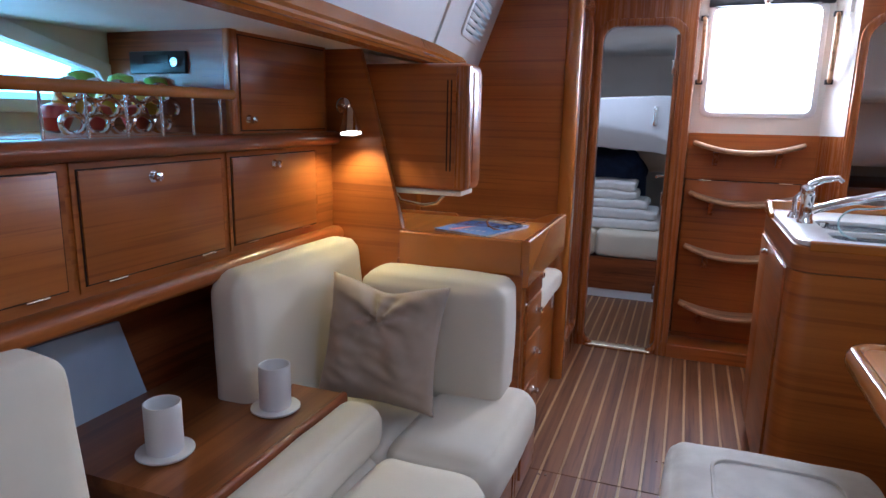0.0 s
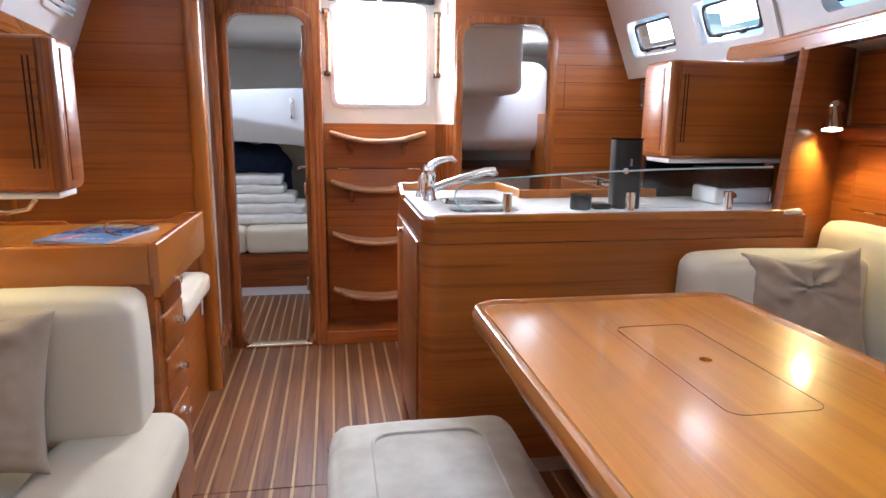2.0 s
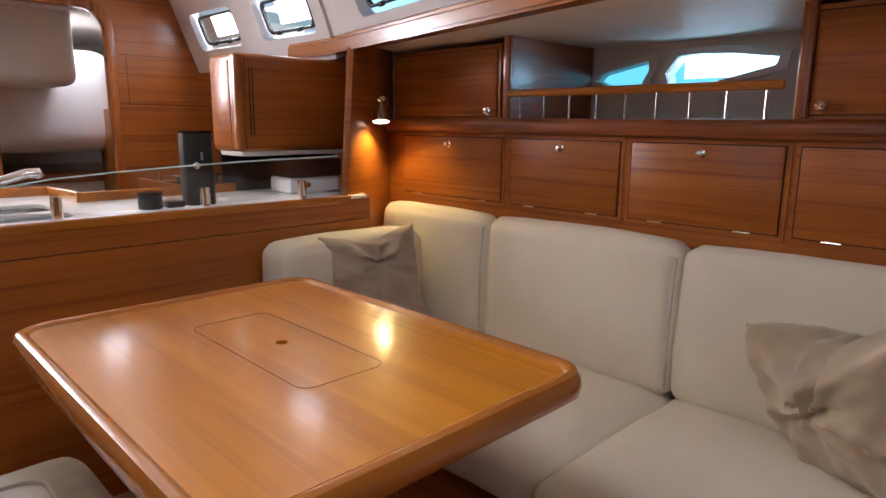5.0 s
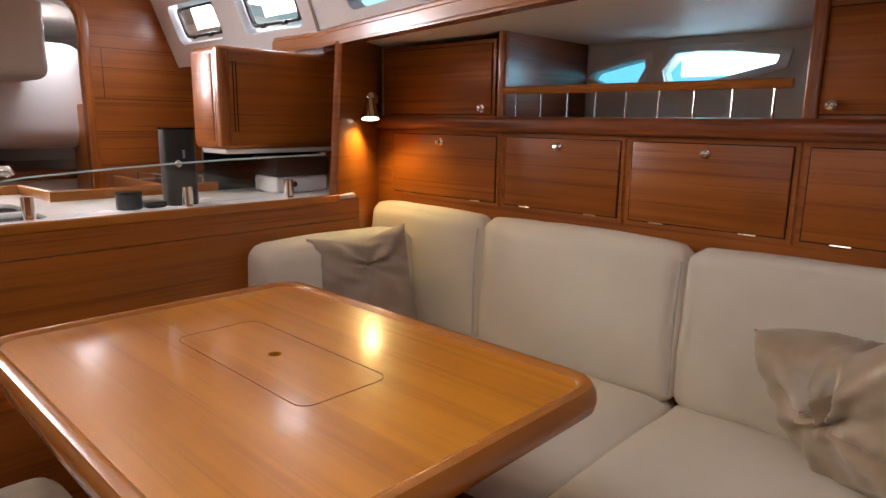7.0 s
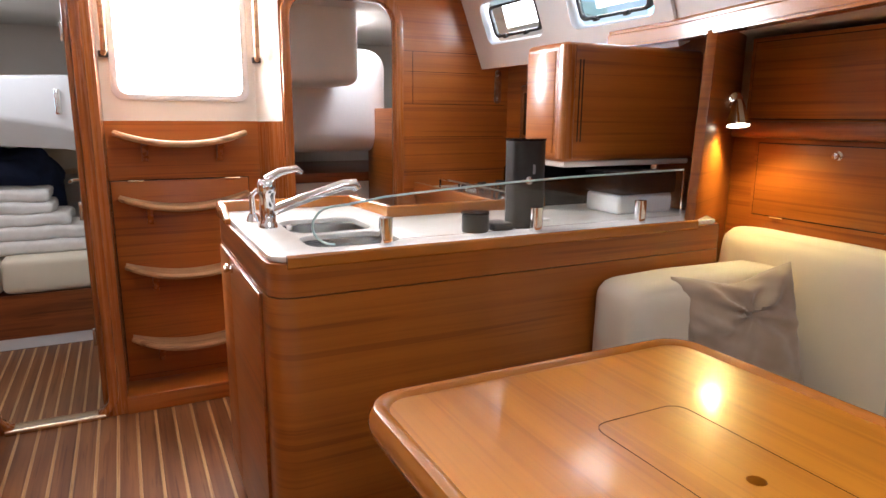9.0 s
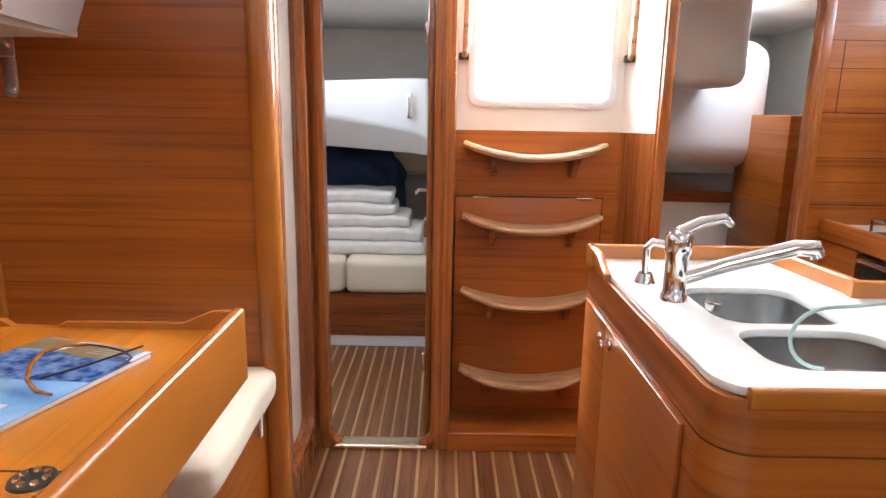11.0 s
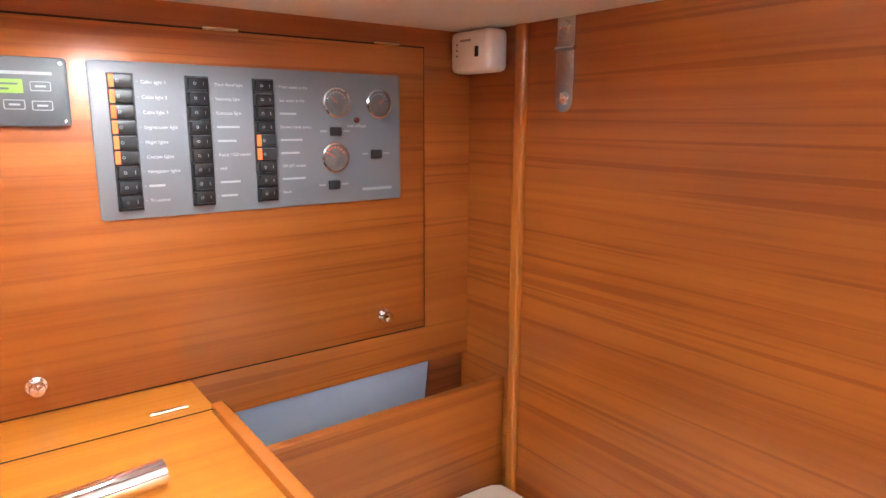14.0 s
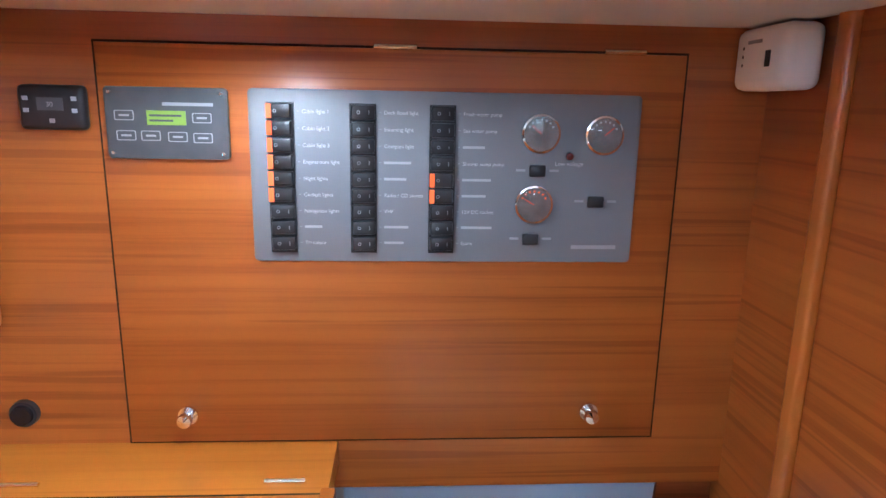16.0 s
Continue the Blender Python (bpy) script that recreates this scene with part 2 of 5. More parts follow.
def plate(loops, d0, d1, axis, bev=0.0):
    """A flat slab with holes: loops of (u, v), the outer one first; axis: its normal, from d0 to d1. u, v: the other two axes in order."""
    def at(u, v, d):
        return {"x": (d, u, v), "y": (u, d, v), "z": (u, v, d)}[axis]
    bm = bmesh.new()
    edges = []
    for loop in loops:
        vs = [bm.verts.new(at(u, v, d0)) for u, v in loop]
        edges += [bm.edges.new((vs[i], vs[(i + 1) % len(vs)])) for i in range(len(vs))]
    bmesh.ops.triangle_fill(bm, use_beauty=True, use_dissolve=False, edges=edges)
    out = bmesh.ops.extrude_face_region(bm, geom=bm.faces[:])
    move = Vector(at(0, 0, d1)) - Vector(at(0, 0, d0))
    bmesh.ops.translate(bm, verts=[g for g in out["geom"] if isinstance(g, bmesh.types.BMVert)], vec=move)
    bmesh.ops.recalc_face_normals(bm, faces=bm.faces[:])
    if bev:
        es = [e for e in bm.edges if len(e.link_faces) == 2 and e.calc_face_angle(0) > 1.2]
        bmesh.ops.bevel(bm, geom=es, offset=bev, segments=2, affect="EDGES", profile=0.5)
    return bm


def tube(points, r, n=10, closed_ends=True):
    """A round bar through points; r: one radius or one a point."""
    pts = [Vector(p) for p in points]
    rs = r if isinstance(r, (list, tuple)) else [r] * len(pts)
    bm = bmesh.new()
    rings = []
    side = None
    for i, p in enumerate(pts):
        d = (pts[min(i + 1, len(pts) - 1)] - pts[max(i - 1, 0)]).normalized()
        if side is None:
            side = d.orthogonal().normalized()
        side = (side - d * side.dot(d)).normalized()
        up = d.cross(side)
        rings.append([bm.verts.new(p + rs[i] * (math.cos(a) * side + math.sin(a) * up)) for a in (2 * math.pi * k / n for k in range(n))])
    for a, b in zip(rings, rings[1:]):
        for k in range(n):
            bm.faces.new((a[k], a[(k + 1) % n], b[(k + 1) % n], b[k]))
    if closed_ends:
        bm.faces.new(rings[0][::-1])
        bm.faces.new(rings[-1])
    bmesh.ops.recalc_face_normals(bm, faces=bm.faces[:])
    return bm


def lathe(profile, centre, n=28, axis="z"):
    bm = bmesh.new()
    c = Vector(centre)
    rings = []
    for r, h in profile:
        ring = []
        for k in range(n):
            a = 2 * math.pi * k / n
            u, v = r * math.cos(a), r * math.sin(a)
            ring.append(bm.verts.new(c + Vector({"z": (u, v, h), "x": (h, u, v), "y": (u, h, v)}[axis])))
        rings.append(ring)
    for a, b in zip(rings, rings[1:]):
        for k in range(n):
            bm.faces.new((a[k], a[(k + 1) % n], b[(k + 1) % n], b[k]))
    bm.faces.new(rings[0][::-1])
    bm.faces.new(rings[-1])
    bmesh.ops.recalc_face_normals(bm, faces=bm.faces[:])
    return bm


def cushion(x0, x1, y0, y1, z0, z1, r=0.04, puff=0.012, lumps=0.004, cuts=14):
    """Upholstered foam: a rounded block, swollen in the middle of its sides, a little uneven."""
    bm = bmesh.new()
    bmesh.ops.create_cube(bm, size=2)
    bmesh.ops.subdivide_edges(bm, edges=bm.edges[:], cuts=cuts, use_grid_fill=True)
    c = Vector(((x0 + x1) / 2, (y0 + y1) / 2, (z0 + z1) / 2))
    h = Vector(((x1 - x0) / 2, (y1 - y0) / 2, (z1 - z0) / 2))
    rr = min(r, min(h) * 0.95)
    for v in bm.verts:
        q = Vector([math.copysign(abs(t) ** 0.6 if abs(t) < 1 else 1, t) for t in v.co])
        p = Vector([q[i] * h[i] for i in range(3)])
        inner = Vector([max(-(h[i] - rr), min(h[i] - rr, p[i])) for i in range(3)])
        d = p - inner
        if d.length > 1e-9:
            p = inner + d.normalized() * rr
        w = [math.cos(q[i] * math.pi / 2) for i in range(3)]
        for i in range(3):
            j, k = (i + 1) % 3, (i + 2) % 3
            if abs(v.co[i]) > 0.999:
                p[i] += math.copysign(puff * (max(w[j], 0) * max(w[k], 0)) ** 0.5, q[i])
        p += Vector(noise.noise_vector((p + c) * 9)) * lumps
        v.co = c + p
    bmesh.ops.recalc_face_normals(bm, faces=bm.faces[:])
    return bm


def pillow(w, h, t, crease=0.012, seed=0.0):
    """A soft square pillow in the x-z plane with pulled corners and creases."""
    bm = bmesh.new()
    n = 44
    grid = {}
    for s in (1, -1):
        for i in range(n + 1):
            for j in range(n + 1):
                u, v = 2 * i / n - 1, 2 * j / n - 1
                edge = i in (0, n) or j in (0, n)
                if edge and s < 0:
                    grid[s, i, j] = grid[1, i, j]
                    continue
                pull = 1 - 0.09 * (1 - u * u) * abs(v) - 0.0
                pull2 = 1 - 0.10 * (1 - v * v) * abs(u)
                th = t * ((1 - u ** 4) * (1 - v ** 4)) ** 0.55
                dent = math.exp(-(u * 2.2) ** 2) * max(v, 0) ** 2
                zz = v * pull - 0.13 * dent
                p = Vector((u * w / 2 * pull2, s * th / 2 * (1 - 0.35 * dent), zz * h / 2))
                a = math.atan2(v - 0.4, u)
                fold = math.sin(a * 7 + 3 * noise.noise((u * 1.5, v * 1.5, seed))) * (0.25 + dent) * min(1, 2.2 * (u * u + v * v) ** 0.5)
                p.y += -crease * s * fold * (th / t) + (0.006 * noise.noise((u * 4, v * 4, seed + s)) + 0.014 * noise.noise((u * 2.2, v * 6.5 + u * 2, seed + 3 * s))) * (th / t)
                grid[s, i, j] = bm.verts.new(p)
    for s in (1, -1):
        for i in range(n):
            for j in range(n):
                f = [grid[s, i, j], grid[s, i + 1, j], grid[s, i + 1, j + 1], grid[s, i, j + 1]]
                bm.faces.new(f if s > 0 else f[::-1])
    bmesh.ops.recalc_face_normals(bm, faces=bm.faces[:])
    return bm


def mesh_of(name, bm, mat, smooth=40):
    me = bpy.data.meshes.new(name)
    for f in bm.faces:
        f.smooth = True
    for e in bm.edges:
        if len(e.link_faces) == 2 and e.calc_face_angle(0) > radians(smooth):
            e.smooth = False
    bm.to_mesh(me)
    bm.free()
    me.materials.append(mat)
    return me


def part(name, bm, mat, parent, label="", smooth=40):
    ob = new(name, mesh_of(name, bm, mat, smooth))
    ob.parent = parent
    ob.matrix_parent_inverse = Matrix.Translation(-parent.location)
    if label:
        ob["label"] = label
    return ob


def thing(name, label, category, group="", at=(0, 0, 0)):
    """An Empty that carries a thing's parts. Its parts are modelled in place, so it stands at the origin unless told."""
    ob = new(name)
    ob.location = at
    return tagged(ob, label, category, group)


def solo(name, bm, mat, label, category, group="", smooth=40):
    return tagged(new(name, mesh_of(name, bm, mat, smooth)), label, category, group)


def setting(name, bm, mat, label="", smooth=40):
    return tagged(new(name, mesh_of(name, bm, mat, smooth)), label, kind="structure")


def merged(*bms):
    out = bmesh.new()
    for b in bms:
        me = bpy.data.meshes.new("tmp")
        b.to_mesh(me)
        b.free()
        out.from_mesh(me)
        bpy.data.meshes.remove(me)
    return out


def turned(bm, m):
    bmesh.ops.transform(bm, matrix=m, verts=bm.verts[:])
    bmesh.ops.recalc_face_normals(bm, faces=bm.faces[:])
    return bm


# ---- structure ----
def rect(u0, u1, v0, v1):
    return [(u0, v0), (u1, v0), (u1, v1), (u0, v1)]


TOP = 1.84
floor = setting("floor", rbox(-1.2, 2.9, -1.0, 5.1, -0.08, -0.008), gap, "teak and holly striped cabin sole")
setting("ceiling", plate([[(-0.08, -1.0), (1.22, -1.0), (1.93, 2.7), (1.93, 4.1), (-0.50, 4.1), (-0.50, 3.42), (-0.36, 2.45)], rect(0.67, 1.13, 1.12, 1.58), rect(0.37, 0.83, -0.68, -0.22)], TOP, TOP + 0.06, "z"), liner, "cream moulded deckhead with two deck hatches")
setting("wall_forward", rbox(-1.2, 2.9, -1.06, -1.0, -0.08, 1.9), teak_wall, "teak veneered forward bulkhead")
setting("wall_hull_port", plate([rect(-1.06, 3.44, 0, 1.5), [(0.95, 1.30), (1.00, 1.265), (1.66, 1.265), (1.75, 1.30), (1.72, 1.34), (1.45, 1.405), (1.0, 1.42)]], -1.13, -1.09, "x"), liner, "cream lined hull side")
WIN_A = [(1.983, 1.352), (1.965, 1.372), (1.859, 1.396), (1.755, 1.415), (1.750, 1.381), (1.778, 1.332), (1.928, 1.330)]
WIN_B = [(1.684, 1.367), (1.637, 1.424), (1.565, 1.427), (1.449, 1.422), (1.301, 1.402), (1.311, 1.376), (1.525, 1.327), (1.672, 1.328)]
setting("wall_hull_starboard", plate([rect(-1.06, 4.0, 0, 1.56), WIN_A, WIN_B], 2.76, 2.82, "x"), liner, "cream lined hull side with two windows")


def window(name, loop, x, sign, label):
    """A fixed hull light: proud white frame and tinted pane."""
    cu, cv = sum(p[0] for p in loop) / len(loop), sum(p[1] for p in loop) / len(loop)
    outer = [(cu + (u - cu) * 1.12 + 0.012 * (1 if u > cu else -1), cv + (v - cv) * 1.3 + 0.012 * (1 if v > cv else -1)) for u, v in loop]
    ob = setting(name, plate([outer, loop], x - sign * 0.012, x, "x", 0.003), gelcoat, label)
    pane = part("pane", plate([loop], x + sign * 0.02, x + sign * 0.026, "x"), tinted, ob, "blue tinted pane")
    pane.visible_shadow = False
    return ob


window("window_1", WIN_A, 2.757, 1, "small wedge-shaped hull window in a white frame")
window("window_2", WIN_B, 2.757, 1, "long angular hull window in a white frame")
window("window_3", [(0.95, 1.30), (1.00, 1.265), (1.66, 1.265), (1.75, 1.30), (1.72, 1.34), (1.45, 1.405), (1.0, 1.42)], -1.087, -1, "long angular hull window in a white frame")
for bx, glow in ((3.6, cyan_day), (-2.0, pale_day)):
    setting("backdrop", rbox(bx - 0.02, bx + 0.02, -1.5, 4.5, 0.4, 2.6), glow, "bright water and sky beyond the hull windows")

# side decks seen from below, the sloping coachroof sides and their teak rails
RAIL_R = [(1.28, -1.0), (2.03, 2.72), (2.01, 3.94)]
RAIL_L = [(-0.17, -1.0), (-0.45, 2.45), (-0.61, 3.40)]
setting("trim_sidedeck_starboard", plate([[*RAIL_R, (2.8, 3.94), (2.8, -1.0)]], 1.475, 1.50, "z"), liner, "cream underside of the side deck")
setting("trim_sidedeck_port", plate([[*RAIL_L, (-1.12, 3.40), (-1.12, -1.0)]], 1.44, 1.465, "z"), liner, "cream underside of the side deck")


def coach_side(name, a, b, z0, lean, holes, label):
    """A leaning wall from a to b in plan; holes: rounded (from, to, low, high) along it."""
    a3, b3 = Vector((*a, z0)), Vector((*b, z0))
    along = (b3 - a3).normalized()
    inward = Vector((-along.y, along.x, 0)) * lean
    up = (Vector((0, 0, 1)) * 0.93 + inward * 0.36).normalized()
    out = along.cross(up).normalized()
    length, height = (b3 - a3).length, (TOP + 0.03 - z0) / up.z
    loops = [rect(-0.01, length + 0.01, 0, height)] + [rounded(*h, 0.035) for h in holes]
    bm = plate(loops, 0, 0.05, "y")
    m = Matrix((along, out * (1 if out.dot(inward) < 0 else -1), up)).transposed().to_4x4()
    m.translation = a3
    turned(bm, m)
    bmesh.ops.recalc_face_normals(bm, faces=bm.faces[:])
    ob = setting(name, bm, gelcoat, label)
    for k, h in enumerate(holes):
        ring = part("port_frame", turned(plate([rounded(h[0] + 0.035, h[1] - 0.02, h[2] + 0.02, h[3] - 0.02, 0.03), rounded(h[0] + 0.055, h[1] - 0.035, h[2] + 0.032, h[3] - 0.032, 0.022)], 0.028, 0.045, "y", 0.002), m), black, ob, "black gasketed port frame")
        g = part("pane", turned(plate([rounded(h[0] + 0.05, h[1] - 0.03, h[2] + 0.03, h[3] - 0.03, 0.024)], 0.036, 0.040, "y"), m), clear, ring, "clear glass pane")
        g.visible_shadow = False
        for w in (0.35, 0.72):
            u = h[0] + w * (h[1] - h[0])
            part("clamp", turned(rbox(u - 0.012, u + 0.012, 0.012, 0.03, h[2] + 0.016, h[2] + 0.034, 0.003), m), black, ring)
    return ob, m


coach_side("wall_coachroof_starboard_forward", RAIL_R[0], RAIL_R[1], 1.475, 1, [(3.02, 3.50, 0.075, 0.26)], "white sloping coachroof side with an opening port")
coach_side("wall_coachroof_starboard_aft", RAIL_R[1], RAIL_R[2], 1.43, 1, [(0.06, 0.48, 0.105, 0.285), (0.66, 1.08, 0.105, 0.285)], "white sloping coachroof side with two opening ports")
coach_side("wall_coachroof_port_forward", RAIL_L[0], RAIL_L[1], 1.44, -1, [], "white sloping coachroof side")
wall_pa, m_pa = coach_side("wall_coachroof_port_aft", RAIL_L[1], RAIL_L[2], 1.42, -1, [(0.30, 0.72, 0.14, 0.30)], "white sloping coachroof side with a louvred port")
blind = thing("louvred_blind", "white slatted blind over a cabin port", "blind", at=(-0.5, 2.95, 1.5))
for k in range(6):
    part("slat", turned(rbox(0.32, 0.70, -0.012, 0.004, 0.155 + k * 0.024, 0.170 + k * 0.024, 0.003), m_pa), gelcoat, blind)
part("frame", turned(plate([rounded(0.28, 0.74, 0.125, 0.315, 0.04), rounded(0.31, 0.71, 0.148, 0.295, 0.02)], -0.01, 0.0, "y", 0.003), m_pa), gelcoat, blind)


def rail(name, pts, z):
    bm = bmesh.new()
    prof = [(-0.035, -0.03), (0.03, -0.03), (0.042, -0.01), (0.03, 0.028), (-0.01, 0.04), (-0.035, 0.02)]
    rings = [[bm.verts.new((x + u, y, z + w)) for u, w in prof] for x, y in pts]
    for a, b in zip(rings, rings[1:]):
        for k in range(len(prof)):
            bm.faces.new((a[k], a[(k + 1) % len(prof)], b[(k + 1) % len(prof)], b[k]))
    bm.faces.new(rings[0][::-1])
    bm.faces.new(rings[-1])
    bmesh.ops.recalc_face_normals(bm, faces=bm.faces[:])
    bmesh.ops.bevel(bm, geom=[e for e in bm.edges if abs(e.verts[0].co.y - e.verts[1].co.y) > 0.1], offset=0.008, segments=2, affect="EDGES")
    return solo(name, bm, teak_trim, "varnished teak grab rail below the coachroof side", "rail")


rail("grab_rail", [(1.27, -0.95), (2.02, 2.72), (2.02, 3.0)], 1.475)
rail("grab_rail", [(-0.17, -0.95), (-0.45, 2.45), (-0.53, 2.95)], 1.44)

# aft bulkheads with the two cabin doors
DOOR_L = (-0.09, 0.29, 0.012, 1.70)
DOOR_R = (1.08, 1.56, 0.012, 1.70)
setting("wall_aft_port", plate([rect(-0.17, 0.355, 0.0, TOP), rounded(*DOOR_L, 0.07)], 3.90, 3.935, "y"), teak_up, "teak bulkhead round a cabin doorway")
setting("wall_aft_starboard", plate([[(1.04, 0.0), (2.78, 0.0), (2.78, 1.47), (2.02, 1.47), (1.885, TOP), (1.04, TOP)], rounded(*DOOR_R, 0.09)], 3.93, 3.965, "y"), teak_wall, "teak bulkhead round a cabin doorway")

for gz in (1.498, 1.408, 1.262, 1.111, 0.948):
    setting("trim_joint", rbox(1.60, 1.99 if gz > 1.4 else 2.14, 3.9288, 3.931, gz - 0.0011, gz + 0.0011), gap, "fine joint between veneer panels")
setting("trim_joint", rbox(1.6439, 1.6461, 3.9286, 3.931, 1.262, 1.498), gap, "fine joint between veneer panels")


def door_frame(name, d, y, r, label):
    a, b, z0, z1 = d
    return setting(name, plate([rounded(a - 0.034, b + 0.034, 0.001, z1 + 0.034, r + 0.03), rounded(a + 0.004, b - 0.004, z0 + 0.004, z1 - 0.004, r)], y - 0.016, y + 0.045, "y", 0.006), teak_up, label)


door_frame("door_1", DOOR_L, 3.90, 0.07, "rounded teak frame of the open port aft cabin door")
door_frame("door_2", DOOR_R, 3.93, 0.09, "rounded teak frame of the open starboard aft cabin door")
setting("trim_sill", bar(-0.07, 0.27, 3.875, 3.95, 0.0, 0.022, 0.008, "x"), brass, "polished metal door sill")
# narrow wall beside the nav seat with the heads doorway
setting("wall_heads", plate([rect(3.42, 3.905, 0.0, TOP), rounded(3.475, 3.80, 0.14, 1.78, 0.06)], -0.17, -0.135, "x"), teak_up, "narrow teak wall round the heads doorway")
setting("trim_heads_door", plate([rounded(3.455, 3.82, 0.12, 1.80, 0.07), rounded(3.485, 3.79, 0.15, 1.77, 0.05)], -0.152, -0.122, "x", 0.006), teak_up, "rounded teak trim")
# heads interior is left out; a cream panel is added for its lit walls
heads = setting("trim_heads_infill", plate([rounded(3.47, 3.805, 0.135, 1.785, 0.055)], -0.19, -0.172, "x"), liner, "cream panel added in the open heads doorway for its pale interior")
part("latch_plate", rbox(-0.136, -0.131, 3.845, 3.865, 0.93, 1.00, 0.001), black, heads, "dark latch plate")
setting("wall_nav_aft", rbox(-1.13, -0.17, 3.39, 3.425, 0.0, TOP), teak_wall, "teak veneered bulkhead behind the nav seat")
setting("trim_post", bar(-0.180, -0.112, 3.355, 3.44, 0.0, TOP, 0.032, "z", 6), teak_trim, "rounded solid teak corner post")
setting("trim_strip", bar(-0.892, -0.868, 3.376, 3.392, 0.50, 1.43, 0.006, "z"), teak_trim, "upright teak cover strip")
setting("wall_nav_hull", rbox(-1.07, -1.03, 2.28, 3.40, 0.776, 1.45), teak_wall, "teak lining behind the switch panel")
setting("ceiling_nav", rbox(-1.09, -0.60, 2.30, 3.388, 1.411, 1.432, 0.004), liner, "cream panel under the side deck over the chart table")
setting("wall_nav_fore", plate([[(-1.12, 0), (-0.30, 0), (-0.30, 0.84), (-0.455, 0.895), (-0.600, 1.44), (-1.12, 1.44)]], 2.25, 2.275, "y", 0.004), teak_wall, "teak half bulkhead with a raked edge")
# raked half bulkhead beside the galley, set at an angle
bm = plate([[(0, 0), (0.45, 0), (0.45, 1.475), (0.085, 1.475), (0.008, 0.90)]], 0, 0.03, "y", 0.004)
ang = math.atan2(2.66 - 2.462, 2.27 - 1.885)
setting("wall_galley_fore", turned(bm, Matrix.Translation((1.885, 2.462, 0)) @ Matrix.Rotation(ang, 4, "Z")), teak_wall, "teak half bulkhead with a raked edge")

# companionway
cheek = [(0.945, 4.085), (1.04, 3.93), (1.06, 3.95), (0.97, 4.10)]
setting("wall_companionway_starboard_top", plate([cheek], 1.182, TOP + 0.3, "z"), liner, "cream upper side of the companionway")
setting("wall_companionway_starboard", plate([cheek], 0.0, 1.18, "z"), teak_up, "angled teak side of the companionway")
setting("wall_companionway_port", plate([[(0.335, 3.935), (0.355, 3.935), (0.365, 4.085), (0.34, 4.10)]], 0.0, TOP + 0.3, "z"), teak_up, "teak side of the companionway")
stair_wall = setting("wall_companionway", rbox(0.345, 0.965, 4.06, 4.09, 0.0, 1.18), teak_wall, "teak ladder panel below the companionway")
setting("trim_ladder_foot", bar(0.352, 1.04, 3.885, 4.06, 0.0, 0.075, 0.006, "x"), teak_wall, "teak plinth at the foot of the ladder")
setting("wall_companionway_top", plate([rect(0.345, 0.965, 1.18, TOP + 0.02), rounded(0.425, 0.905, 1.285, 1.79, 0.035)], 4.064, 4.09, "y"), liner, "cream bulkhead round the companionway opening")
setting("trim_washboard", plate([rounded(0.40, 0.93, 1.262, 1.812, 0.045), rounded(0.428, 0.902, 1.288, 1.788, 0.035)], 4.052, 4.07, "y", 0.005), gelcoat, "white moulded edge of the companionway opening")
setting("trim_hatch_slide", rbox(0.40, 0.95, 4.03, 4.06, 1.795, 1.835, 0.006), black, "black edge of the sliding hatch")
setting("backdrop", rbox(0.37, 0.99, 4.50, 4.52, 0.9, 2.0), daylight, "glaring daylight beyond the companionway")
solo("hatch_lock", lathe([(0.0, -0.02), (0.018, -0.018), (0.02, 0.0), (0.014, 0.012), (0.0, 0.012)], (0.66, 4.025, 1.815), 20, "y"), chrome, "round chrome hatch lock", "lock")

# aft cabins
setting("ceiling_cabin_port", rbox(-1.0, 0.36, 3.94, 6.4, 1.74, 1.80), liner, "cream cabin deckhead")
setting("wall_cabin_port_aft", rbox(-1.0, 0.36, 6.0, 6.05, -0.05, 1.8), liner, "cream lined cabin end")
setting("wall_cabin_port_outer", rbox(-0.95, -0.90, 3.94, 6.05, -0.05, 1.8), liner, "cream lined cabin side")
setting("wall_cabin_port_inner", rbox(0.31, 0.335, 4.09, 6.05, -0.05, 1.8), liner, "cream lined cabin partition")
bm = bmesh.new()
well = [[bm.verts.new((x, y, z)) for y, z in ((5.9, 1.40), (5.02, 1.40 - 0.02 * (x < 0)), (5.02, zf), (5.12, zl), (5.9, zl))] for x, zf, zl in ((-0.92, 1.31, 1.13), (-0.31, 1.215, 1.050), (0.15, 1.140, 1.020), (0.235, 1.10, 1.005))]
for p, q in zip(well, well[1:]):
    for k in range(5):
        bm.faces.new((p[k], p[(k + 1) % 5], q[(k + 1) % 5], q[k]))
bm.faces.new(well[0][::-1])
bm.faces.new(well[-1])
bmesh.ops.recalc_face_normals(bm, faces=bm.faces[:])
bmesh.ops.bevel(bm, geom=[e for e in bm.edges if e.calc_face_angle(0) > 0.5], offset=0.018, segments=3, affect="EDGES", profile=0.5)
setting("trim_cockpit_well", bm, gelcoat, "white faceted underside of the cockpit")
setting("trim_berth_plinth", rbox(-0.9, 0.31, 4.95, 4.98, 0.0, 0.06), gelcoat, "white plinth below the berth")
setting("trim_berth_front", rbox(-0.9, 0.31, 4.945, 4.975, 0.06, 0.29), teak_dark, "dark teak berth front")
setting("trim_berth_base", rbox(-0.9, 0.31, 4.98, 5.99, 0.0, 0.285), teak_dark, "teak berth base")
setting("ceiling_cabin_starboard", rbox(1.0, 2.8, 3.97, 6.4, 1.74, 1.80), liner, "cream cabin deckhead")
setting("wall_cabin_starboard_aft", rbox(0.98, 2.8, 6.0, 6.05, -0.05, 1.8), liner, "cream lined cabin end")
